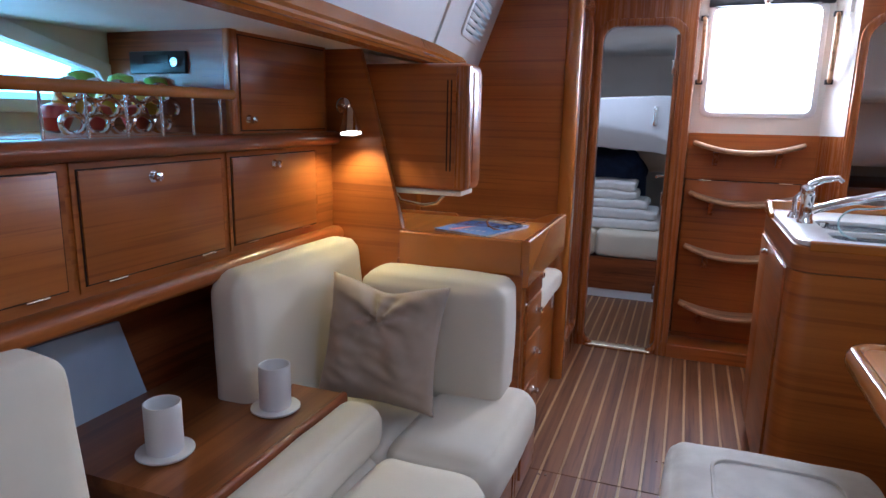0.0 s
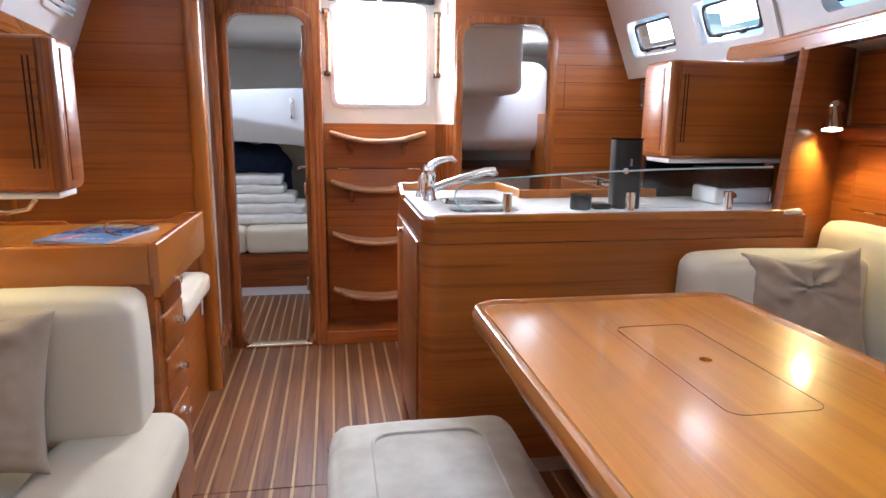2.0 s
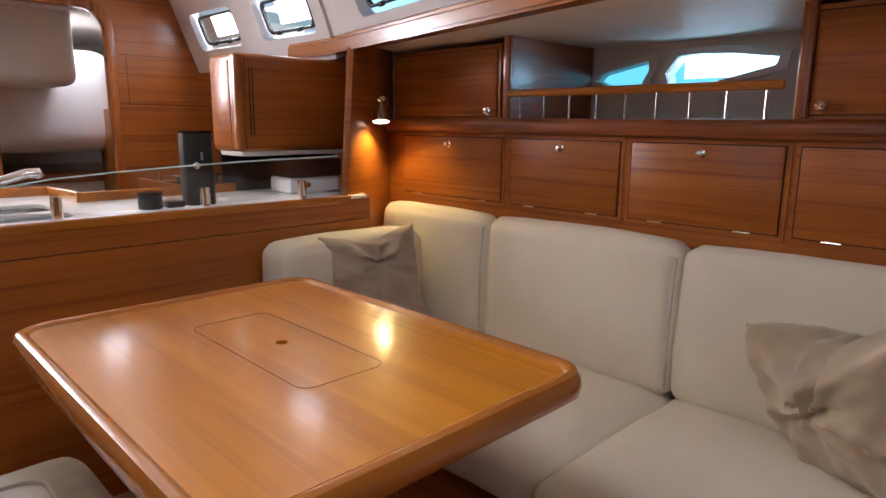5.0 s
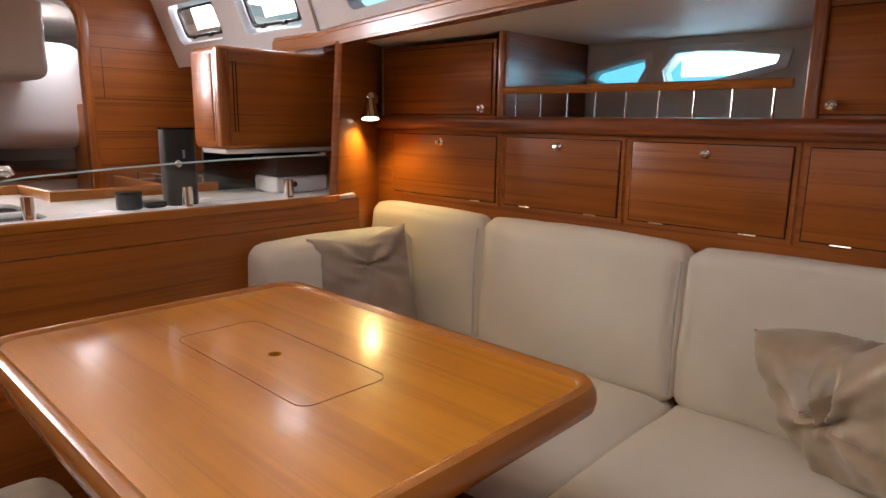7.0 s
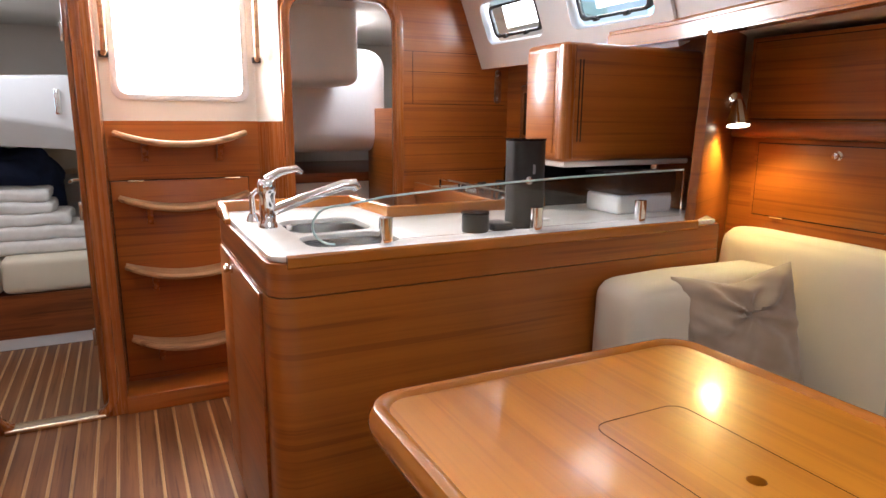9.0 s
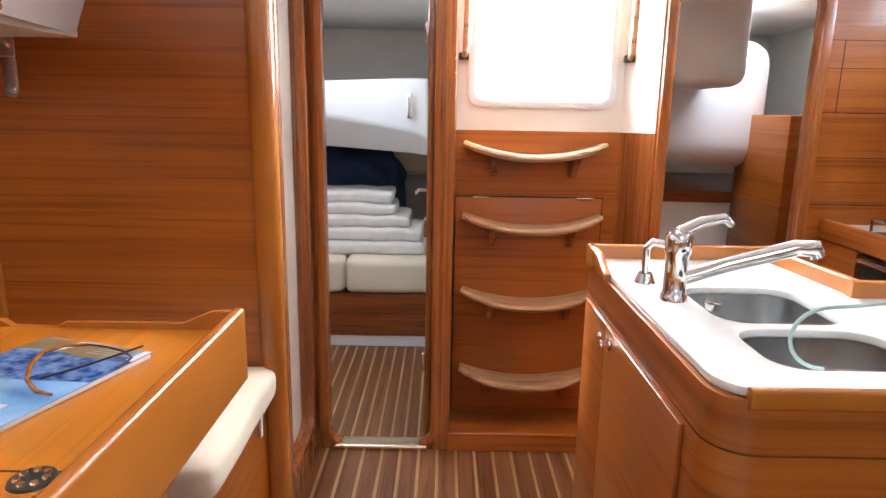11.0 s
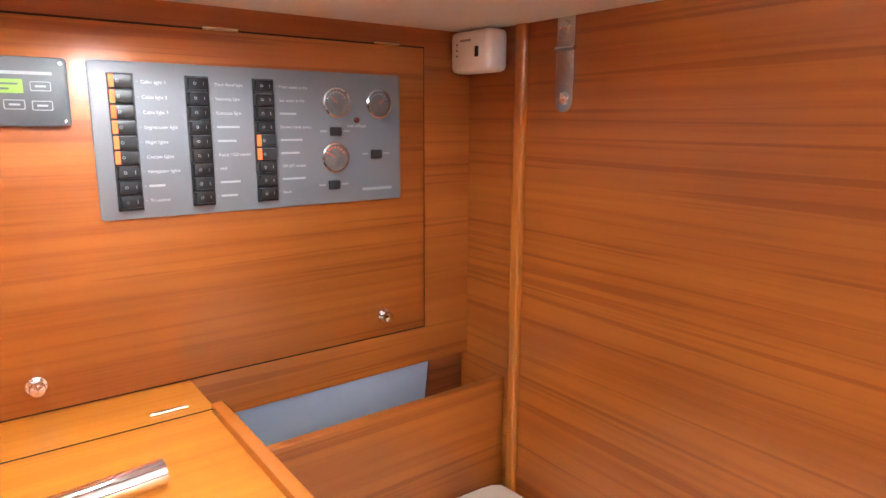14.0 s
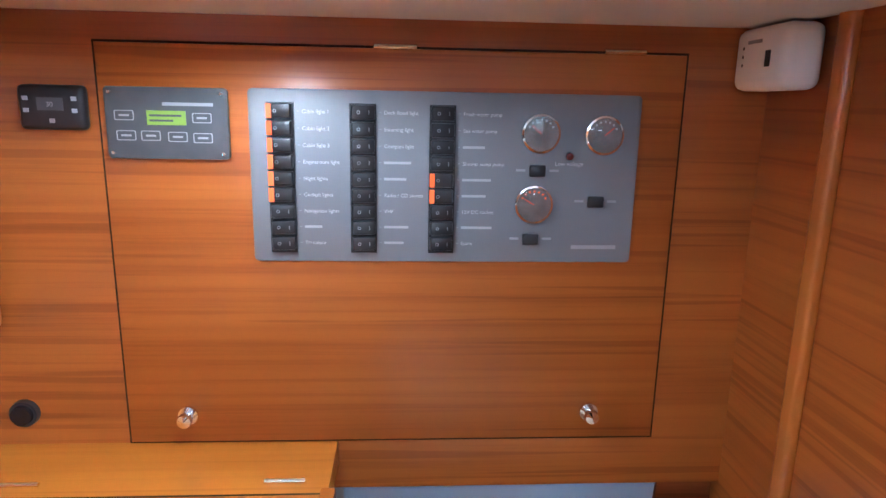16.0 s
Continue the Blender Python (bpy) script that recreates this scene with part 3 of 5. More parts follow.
setting("wall_cabin_starboard_inner", rbox(1.0, 1.03, 4.10, 6.05, -0.05, 1.8), liner, "cream lined cabin partition")
setting("wall_cabin_starboard_outer", plate([rect(3.97, 6.05, 0, 1.8), rounded(5.0, 5.4, 1.42, 1.56, 0.04)], 2.40, 2.44, "x"), liner, "cream lined cabin side with a port")
setting("backdrop", rbox(3.0, 3.02, 4.5, 6.0, 1.0, 2.0), daylight, "daylight beyond the cabin port")
setting("trim_cockpit_well", cushion(1.02, 1.90, 4.85, 5.9, 0.99, 1.60, 0.12, 0.0, 0.0), gelcoat, "white moulded underside of the cockpit")
setting("trim_locker_box", cushion(1.02, 1.56, 4.4, 5.2, 1.36, 1.78, 0.06, 0.0, 0.0), liner, "cream moulded box under the deckhead")
setting("trim_shelf", rbox(1.02, 2.40, 5.0, 6.0, 0.80, 0.86, 0.008), teak_dark, "dark teak shelf edge")
setting("trim_berth_side", rbox(1.02, 2.40, 5.02, 5.98, 0.0, 0.80), liner, "cream berth side")
setting("trim_wardrobe", rbox(1.80, 2.39, 4.5, 4.98, 0.0, 1.25, 0.006), teak_wall, "teak wardrobe in the starboard cabin")

# ---- open cabin door ----
leaf = thing("cabin_door", "teak cabin door standing open into the aft cabin", "door", at=(0.28, 3.96, 0.02))
part("leaf", rbox(0.262, 0.286, 3.95, 4.33, 0.03, 1.66, 0.006), teak_up, leaf)
for hz in (0.33, 0.84, 1.50):
    part("hinge", rbox(0.252, 0.264, 3.938, 3.962, hz - 0.035, hz + 0.035, 0.002), steel, leaf, "brushed metal hinge")
hd = part("handle_plate", lathe([(0.0, 0.0), (0.022, 0.0), (0.022, -0.008), (0.0, -0.008)], (0.262, 4.28, 0.93), 16, "x"), chrome, leaf, "chrome lever handle")
part("lever", tube([(0.258, 4.28, 0.93), (0.225, 4.28, 0.93), (0.215, 4.27, 0.93), (0.215, 4.20, 0.93)], 0.007), chrome, hd)
solo("door_catch", merged(rbox(0.13, 0.16, 5.0, 5.03, 1.20, 1.33, 0.006), tube([(0.145, 5.0, 1.21), (0.145, 4.98, 1.265), (0.145, 5.0, 1.32)], 0.006)), chrome, "chrome catch on the white cockpit moulding", "catch")


# ---- ladder ----
ladder = thing("companionway_ladder", "teak companionway ladder with four bowed treads", "ladder", at=(0.65, 4.06, 0))
part("hatch_lid", rbox(0.366, 0.905, 4.048, 4.062, 0.10, 0.938, 0.002), teak_wall, ladder)
part("lid_gap", rbox(0.362, 0.909, 4.056, 4.063, 0.096, 0.942), gap, ladder)
for hx in (0.46, 0.84):
    part("hinge", tube([(hx - 0.03, 4.046, 0.938), (hx + 0.03, 4.046, 0.938)], 0.005), brass, ladder, "small metal hinge")


def front(u):
    return 3.935 + 0.075 * abs(u) ** 3


def tread(sz, x0, x1, th):
    """A tread that dips in the middle, with a bowed front."""
    bm = bmesh.new()
    rows = []
    for i in range(25):
        u = 2 * i / 24 - 1
        x, z = x0 + (x1 - x0) * i / 24, sz - 0.044 * (1 - u * u)
        rows.append([bm.verts.new(p) for p in ((x, front(u), z), (x, 4.058, z), (x, 4.058, z - th), (x, front(u), z - th))])
    for a, b in zip(rows, rows[1:]):
        for k in range(4):
            bm.faces.new((a[k], a[(k + 1) % 4], b[(k + 1) % 4], b[k]))
    bm.faces.new(rows[0][::-1])
    bm.faces.new(rows[-1])
    bmesh.ops.recalc_face_normals(bm, faces=bm.faces[:])
    return bm


for sz in (1.142, 0.883, 0.600, 0.288):
    tr = part("tread", tread(sz, 0.395, 0.895, 0.022), tread_wood, ladder, "pale worn teak tread")
    pts = [(0.395 + 0.50 * i / 24, 2 * i / 24 - 1) for i in range(25)]
    part("lip", tube([(x, front(u) - 0.004, sz - 0.044 * (1 - u * u) - 0.009) for x, u in pts], 0.0125, 8), tread_wood, tr, "rounded teak nosing")
    for bx in (0.50, 0.79):
        part("bracket", turned(plate([[(3.965, sz - 0.055), (4.05, sz - 0.052), (4.05, sz - 0.125), (4.03, sz - 0.125)]], bx - 0.012, bx + 0.012, "x", 0.002), Matrix()), teak_up, ladder)
for hx in (0.385, 0.965):
    h = thing("handrail", "bowed wooden handrail beside the companionway", "handrail", "companionway handrails", at=(hx, 4.06, 1.45))
    s = 1 if hx < 0.6 else -1
    y0 = 4.055 if s > 0 else 4.045
    part("grip", tube([(hx, y0 - 0.01, 1.745), (hx + s * 0.004, y0 - 0.045, 1.73), (hx + s * 0.006, y0 - 0.062, 1.59), (hx + s * 0.004, y0 - 0.045, 1.45), (hx, y0 - 0.01, 1.435)], 0.011, 10), tread_wood, h)
    for z in (1.745, 1.435):
        part("foot", rbox(hx - 0.018, hx + 0.018, y0 - 0.018, y0 + 0.012, z - 0.012, z + 0.012, 0.003), black, h)


# ---- saloon lockers ----
def knob(p, d, parent):
    """A chrome push knob on a rosette; d: the axis sign it faces along x."""
    x, y, z = p
    r = part("rosette", lathe([(0.0, 0.0), (0.013, 0.0), (0.013, d * 0.004), (0.0, d * 0.004)], p, 18, "x"), chrome, parent, "chrome rosette")
    part("button", lathe([(0.0, d * 0.003), (0.008, d * 0.003), (0.007, d * 0.010), (0.010, d * 0.016), (0.009, d * 0.022), (0.0, d * 0.024)], p, 18, "x"), chrome, r)


def locker(x, d, y0, y1, z0, z1, ky, kz, hinges, label):
    """A flush locker front: body strip, dark gap, door, knob and two hinges. d: the way it faces."""
    t = thing("locker", label, "locker", "saloon lockers", at=(x, (y0 + y1) / 2, z0))
    lo, hi = sorted((x, x - d * 0.02))
    part("body", rbox(lo, hi, y0 - 0.012, y1 + 0.012, z0 - 0.012, z1 + 0.012), teak_wall, t)
    lo, hi = sorted((x - d * 0.001, x + d * 0.0015))
    part("gap", rbox(lo, hi, y0, y1, z0, z1), gap, t)
    lo, hi = sorted((x - d * 0.001, x + d * 0.0045))
    dr = part("door", rbox(lo, hi, y0 + 0.003, y1 - 0.003, z0 + 0.003, z1 - 0.003, 0.0015), teak_wall, t)
    knob((x + d * 0.004, ky, kz), d, dr)
    for hy in hinges:
        part("hinge", tube([(x + d * 0.005, hy - 0.022, z0), (x + d * 0.005, hy + 0.022, z0)], 0.003, 8), brass, dr)


XR, XL = 2.24, -0.70
setting("wall_lockers_starboard", rbox(XR + 0.004, XR + 0.05, -1.0, 2.66, 0.0, 1.15), teak_wall, "teak locker fronts along the settee")
setting("wall_lockers_port", rbox(XL - 0.05, XL - 0.004, -1.0, 2.25, 0.845, 1.15), teak_wall, "teak locker fronts along the settee")
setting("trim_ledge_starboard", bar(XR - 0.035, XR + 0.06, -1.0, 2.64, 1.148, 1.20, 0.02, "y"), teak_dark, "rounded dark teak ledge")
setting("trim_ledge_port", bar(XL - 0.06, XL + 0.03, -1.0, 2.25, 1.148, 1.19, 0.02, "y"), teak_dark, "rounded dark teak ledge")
setting("trim_shelf_starboard", rbox(XR + 0.06, 2.76, -1.0, 2.64, 1.18, 1.20), teak_wall, "teak shelf behind a fiddle rail")
setting("trim_shelf_port", rbox(-1.09, XL - 0.06, -1.0, 2.25, 1.17, 1.19), teak_wall, "teak shelf behind a fiddle rail")
for y0, y1 in ((2.018, 2.545), (1.550, 1.979), (1.086, 1.515), (0.60, 1.054)):
    locker(XR, -1, y0, y1, 0.904, 1.134, (y0 + y1) / 2, 1.106, (y0 + 0.09, y1 - 0.09), "teak locker door with a chrome knob")
for y0, y1 in ((0.85, 1.278), (1.316, 1.717), (1.752, 2.141)):
    locker(XL, 1, y0, y1, 0.908, 1.134, (y0 + y1) / 2 - 0.02, 1.107, (y0 + 0.07, y1 - 0.065), "teak locker door with a chrome knob")
locker(XR, -1, 2.045, 2.592, 1.205, 1.443, 2.085, 1.226, (), "tall teak locker door above the ledge")
locker(XR, -1, 0.50, 1.050, 1.208, 1.452, 1.022, 1.230, (), "tall teak locker door above the ledge")
locker(XL, 1, 1.797, 2.202, 1.196, 1.432, 1.826, 1.225, (), "tall teak locker door above the ledge")
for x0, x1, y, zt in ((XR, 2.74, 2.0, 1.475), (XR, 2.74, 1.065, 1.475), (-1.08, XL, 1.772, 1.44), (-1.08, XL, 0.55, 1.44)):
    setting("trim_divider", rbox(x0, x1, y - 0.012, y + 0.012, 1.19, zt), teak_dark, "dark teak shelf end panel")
    xx = x0 if x0 > 0 else x1
    setting("trim_divider_edge", bar(xx - 0.012, xx + 0.012, y - 0.016, y + 0.016, 1.19, zt, 0.006, "z"), teak_up, "rounded teak edge")


def fiddle(x, y0, y1, z0, z1, n):
    t = thing("fiddle_rail", "round teak fiddle rail on thin metal rods", "rail", "shelf rails", at=(x, (y0 + y1) / 2, z0))
    part("bar", tube([(x, y0, z1), (x, y0 + 0.01, z1), (x, y1 - 0.01, z1), (x, y1, z1)], 0.0125, 12), teak_trim, t)
    for k in range(n):
        y = y0 + (y1 - y0) * (k + 0.4) / (n - 0.1)
        part("rod", tube([(x, y, z0), (x, y, z1)], 0.0032, 8), steel, t, "thin steel rod")


fiddle(XR - 0.01, 1.106, 1.985, 1.20, 1.284, 9)
fiddle(XL + 0.01, 0.57, 1.760, 1.19, 1.285, 13)

# bullnose and recess behind the port settee
setting("trim_bullnose_port", bar(XL - 0.03, XL + 0.035, -1.0, 2.25, 0.835, 0.885, 0.022, "y"), teak_wall, "rounded teak edge below the lockers")
setting("wall_settee_recess", rbox(-0.90, -0.87, -1.0, 2.25, 0.3, 0.90), teak_dark, "teak recess behind the settee, shade put into its dark colour")
solo("loose_panel", plate([[(1.34, 0.50), (1.60, 0.50), (1.52, 0.755), (1.30, 0.765)]], -0.865, -0.855, "x"), hull_panel, "pale blue-grey panel leaning in the settee recess", "panel")

# ---- lamps ----
def reading_lamp(base, cone_top, cone_low, face, label):
    t = thing("reading_lamp", label, "lamp", "reading lamps", at=base)
    b = Vector(base)
    part("base", turned(lathe([(0.0, 0.0), (0.026, 0.0), (0.026, 0.010), (0.018, 0.016), (0.0, 0.016)], (0, 0, 0), 24), Matrix.Translation(b) @ face.to_track_quat("Z", "Y").to_matrix().to_4x4()), chrome, t, "round chrome wall plate")
    a, c = Vector(cone_top), Vector(cone_low)
    part("arm", tube([b, b + face * 0.035, a], 0.006, 8), chrome, t)
    d = (c - a).normalized()
    sh = part("shade", tube([a - d * 0.012, a, c], [0.012, 0.018, 0.036], 28, False), chrome, t, "conical chrome shade")
    part("bulb", tube([c - d * 0.012, c - d * 0.002], [0.030, 0.030], 24), bulb, sh, "glowing bulb")
    lamp("reading_light", "SPOT", look(c + d * 0.004, c + d), 9.5, (1, 0.80, 0.30), cone=140)


reading_lamp((2.165, 2.595, 1.262), (2.095, 2.52, 1.25), (2.085, 2.505, 1.185), Vector((-0.35, -0.93, 0)), "lit chrome reading lamp on the galley bulkhead")
reading_lamp((-0.655, 2.25, 1.268), (-0.61, 2.20, 1.25), (-0.598, 2.185, 1.185), Vector((0, -1, 0)), "lit chrome reading lamp on the nav bulkhead")


def spot(x, y, z, e, cone=150):
    t = thing("ceiling_spotlight", "small round recessed spotlight with a white rim", "lamp", "recessed spotlights", at=(x, y, z))
    part("rim", lathe([(0.022, 0.0), (0.034, 0.0), (0.034, -0.005), (0.022, -0.006)], (x, y, z), 24), chrome, t)
    part("lens", lathe([(0.0, -0.002), (0.024, -0.002), (0.024, -0.004), (0.0, -0.004)], (x, y, z), 24), bulb, t, "glowing lens")
    lamp("spotlight", "SPOT", look((x, y, z - 0.01), (x, y + 0.0001, 0)), e, (1, 0.92, 0.80), cone=cone)


spot(-0.79, 2.74, 1.411, 7, 168)
spot(2.28, 3.45, 1.43, 4)
for sx, sy in ((0.25, 2.72), (1.2, 2.85), (0.35, 3.45), (1.35, 3.4)):
    spot(sx, sy, TOP, 5.5)

# ---- port settee ----
setting("trim_settee_base_port", bar(-0.88, -0.065, -1.0, 2.245, 0.0, 0.30, 0.01, "y"), teak_wall, "teak settee base")
sofa = thing("port_settee", "cream upholstered settee with split seat cushions", "sofa", at=(-0.4, 1.0, 0.3))
for y0, y1 in ((-0.2, 0.86), (0.865, 1.735), (1.74, 2.24)):
    part("seat_cushion", cushion(-0.86, -0.275, y0, y1, 0.30, 0.425, 0.03, 0.006), fabric, sofa)
    part("front_cushion", cushion(-0.28, 0.005, y0, y1, 0.29, 0.445, 0.055, 0.01), fabric, sofa)
for y0, y1, sx in ((0.35, 1.16, 0.03), (1.63, 2.24, 0.0)):
    bm = cushion(-0.085, 0.085, y0, y1, 0.42, 0.858, 0.05, 0.010)
    for v in bm.verts:
        k = (v.co.z - 0.42) / 0.45
        v.co.x = v.co.x * (0.9 - 0.3 * k) - 0.615 + sx - 0.03 * k
    part("backrest", bm, fabric, sofa)
part("armrest", cushion(-0.515, -0.075, 2.07, 2.245, 0.43, 0.785, 0.035, 0.01), fabric, sofa)
insert = thing("settee_table", "teak drinks tray set into the settee", "table", at=(-0.64, 1.58, 0.42))
part("top", bar(-0.86, -0.40, 1.255, 1.77, 0.524, 0.550, 0.006, "y"), tray_wood, insert)
part("edge", bar(-0.407, -0.388, 1.253, 1.772, 0.520, 0.555, 0.009, "y"), teak_dark, insert)
part("body", rbox(-0.85, -0.42, 1.27, 1.76, 0.425, 0.524), teak_dark, insert)
solo("bolster", cushion(-0.405, -0.285, 1.22, 1.78, 0.42, 0.54, 0.04, 0.01), fabric, "cream padded roll before the settee tray", "cushion")
for cx, cy in ((-0.502, 1.629), (-0.590, 1.372)):
    sc = thing("saucer", "flat round white china saucer", "saucer", "cups and saucers", at=(cx, cy, 0.55))
    part("dish", lathe([(0.0, 0.0), (0.05, 0.0), (0.058, 0.006), (0.058, 0.009), (0.03, 0.008), (0.0, 0.008)], (cx, cy, 0.5505), 32), china, sc)
    cu = thing("cup", "tall straight white china cup", "cup", "cups and saucers", at=(cx, cy, 0.559))
    part("wall", lathe([(0.0, 0.0), (0.034, 0.0), (0.037, 0.004), (0.037, 0.105), (0.0355, 0.106), (0.034, 0.105), (0.034, 0.008), (0.0, 0.008)], (cx, cy, 0.559), 32), china, cu)


def throw_pillow(name, m, w, h, t, mat, seed, label, crease=0.022):
    ob = solo(name, pillow(w, h, t, crease, seed), mat, label, "pillow", smooth=80)
    ob.matrix_world = m
    return ob


throw_pillow("throw_pillow", pose(-0.372, 1.94, 0.632, -15, 3, 6), 0.34, 0.35, 0.15, taupe, 1.0, "creased taupe throw pillow leaning on the armrest")

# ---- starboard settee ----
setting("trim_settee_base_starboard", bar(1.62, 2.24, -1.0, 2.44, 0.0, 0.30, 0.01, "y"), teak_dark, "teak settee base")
sofa = thing("starboard_settee", "long cream upholstered settee behind the table", "sofa", at=(1.9, 1.3, 0.3))
for y0, y1, xf in ((1.30, 2.44, 1.545), (0.20, 1.295, 1.50), (-0.8, 0.195, 1.50)):
    part("seat_cushion", cushion(xf, 2.23, y0, y1, 0.295, 0.435, 0.05, 0.012), fabric, sofa)
for y0, y1 in ((2.0, 2.585), (1.295, 1.997), (0.45, 1.292), (-0.5, 0.447)):
    bm = cushion(-0.05, 0.05, y0, y1, 0.42, 0.862, 0.04, 0.010)
    for v in bm.verts:
        v.co.x += 2.165 + 0.03 * (v.co.z - 0.42) / 0.45
    part("backrest", bm, fabric, sofa)
part("armrest", cushion(1.515, 2.10, 2.27, 2.455, 0.42, 0.79, 0.045, 0.012), fabric, sofa)
throw_pillow("throw_pillow", pose(1.835, 2.235, 0.645, -12, -4, -14), 0.36, 0.36, 0.13, taupe, 4.0, "creased taupe throw pillow in the settee corner", 0.026)
throw_pillow("throw_pillow", pose(2.02, 0.80, 0.575, -30, 16, 52), 0.48, 0.46, 0.24, satin, 9.0, "slumped bronze satin pillow on the settee", 0.04)

# ---- saloon table ----
table = thing("saloon_table", "varnished teak saloon table with raised rounded edges", "table", at=(1.1, 1.6, 0))
tx0, tx1, ty0, ty1 = 0.735, 1.468, 1.118, 2.108
holes = [[(1.128 + 0.013 * math.cos(a), 1.645 + 0.013 * math.sin(a)) for a in (2 * math.pi * k / 16 for k in range(16))]]
part("tabletop", plate([rounded(tx0 + 0.01, tx1 - 0.01, ty0 + 0.01, ty1 - 0.01, 0.07, 8), *holes], 0.712, 0.744, "z"), teak_top, table)
part("hole_lining", lathe([(0.0, 0.0), (0.0128, 0.0), (0.0128, 0.003), (0.0, 0.003)], (1.128, 1.645, 0.715), 16), gap, table)


def rim_ring(offs):
    bm = bmesh.new()
    rings = []
    for inset, z in offs:
        rings.append([bm.verts.new((x, y, z)) for x, y in rounded(tx0 + inset, tx1 - inset, ty0 + inset, ty1 - inset, 0.075 - inset * 0.8, 10)])
    n = len(rings[0])
    for a, b in zip(rings, rings[1:] + rings[:1]):
        for k in range(n):
            bm.faces.new((a[k], a[(k + 1) % n], b[(k + 1) % n], b[k]))
    bmesh.ops.recalc_face_normals(bm, faces=bm.faces[:])
    return bm


part("edge_rim", rim_ring([(0.012, 0.700), (0.003, 0.708), (0.0, 0.722), (0.002, 0.738), (0.009, 0.750), (0.018, 0.753), (0.027, 0.751), (0.034, 0.743), (0.034, 0.702)]), teak_trim, table, "rounded raised teak edge")
lx0, lx1, ly0, ly1 = 1.030, 1.210, 1.408, 1.86
part("lid_joint", plate([rounded(lx0, lx1, ly0, ly1, 0.028), rounded(lx0 + 0.0009, lx1 - 0.0009, ly0 + 0.0009, ly1 - 0.0009, 0.0274)], 0.7435, 0.7446, "z"), gap, table, "fine dark joint of the lid")
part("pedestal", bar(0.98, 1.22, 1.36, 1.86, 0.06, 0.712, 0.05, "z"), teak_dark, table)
part("foot", bar(0.94, 1.26, 1.30, 1.92, 0.0, 0.06, 0.012, "z"), steel, table)

# ---- stool ----
stool = thing("stool", "square stool with a pale suede cushion", "stool", at=(0.61, 1.74, 0))
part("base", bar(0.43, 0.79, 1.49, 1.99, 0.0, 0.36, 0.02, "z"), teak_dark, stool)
cu = part("cushion", cushion(0.385, 0.835, 1.44, 2.045, 0.355, 0.468, 0.045, 0.010), suede, stool)
part("welt", turned(plate([rounded(0.475, 0.745, 1.53, 1.945, 0.05), rounded(0.483, 0.737, 1.538, 1.937, 0.045)], 0.470, 0.482, "z", 0.003), Matrix()), suede, cu, "stitched welt")

# ---- galley ----
ISL = [(0.672, 3.20), (0.672, 2.52)] + [(0.732 - 0.06 * math.cos(radians(a)), 2.52 - 0.06 * math.sin(radians(a))) for a in range(10, 91, 10)] + [(1.99, 2.46), (2.05, 2.56), (2.05, 2.90), (1.10, 2.90), (1.10, 3.20)]


def shrink(loop, d):
    cx, cy = 1.2, 2.72
    return [(x + (d if x < cx else -d), y + (d if y < cy else -d)) for x, y in loop]


island = thing("galley_island", "teak galley island with a rounded corner column", "cabinet", at=(1.2, 2.7, 0))
SINK_A, SINK_B = (0.79, 1.005, 2.73, 2.95), (0.785, 1.01, 2.535, 2.70)
CUTS = [rounded(q[0] - 0.006, q[1] + 0.006, q[2] - 0.006, q[3] + 0.006, 0.05) for q in (SINK_A, SINK_B)]
part("body", plate([ISL, *CUTS], 0.075, 0.825, "z"), teak_wall, island)
part("upper_band", plate([ISL, *CUTS], 0.8275, 0.900, "z"), teak_wall, island, "plain teak band below the worktop")
part("plinth", plate([shrink(ISL, 0.035)], 0.0, 0.075, "z"), gelcoat, island, "white plinth")
dr = part("door", rbox(0.664, 0.673, 2.56, 2.985, 0.11, 0.818, 0.002), teak_wall, island)
knob((0.664, 2.94, 0.792), -1, dr)
side = part("side_panel", rbox(0.6645, 0.673, 2.988, 3.18, 0.11, 0.818, 0.002), teak_wall, island)
part("catch", lathe([(0.0, 0.0), (0.007, 0.0), (0.006, -0.006), (0.0, -0.007)], (0.6645, 3.028, 0.780), 14, "x"), chrome, side)
part("back_fiddle", merged(bar(0.668, 1.115, 3.185, 3.205, 0.90, 0.948, 0.006, "x"), turned(bar(-0.15, 0.15, -0.01, 0.01, 0.90, 0.948, 0.006, "x"), Matrix.Translation((1.105, 3.045, 0)) @ Matrix.Rotation(radians(95), 4, "Z")), bar(1.10, 1.66, 2.885, 2.905, 0.90, 0.948, 0.006, "x")), teak_trim, island, "raised teak fiddle")
part("side_fiddle", plate([[(3.206, 0.90), (3.206, 0.948), (3.13, 0.948), (3.10, 0.940), (3.05, 0.921), (3.03, 0.917), (3.03, 0.90)]], 0.664, 0.682, "x", 0.004), teak_trim, island, "raised teak corner sloping down to the worktop")
work = thing("worktop", "white solid worktop with two cut-out sinks", "worktop", at=(1.2, 2.7, 0.9))
part("slab", plate([shrink(ISL, 0.008), rounded(*SINK_A, 0.05), rounded(*SINK_B, 0.05)], 0.901, 0.915, "z", 0.003), corian, work)
part("front_rail", bar(0.71, 1.90, 2.456, 2.472, 0.89, 0.919, 0.006, "x"), teak_trim, work, "slim teak edge")
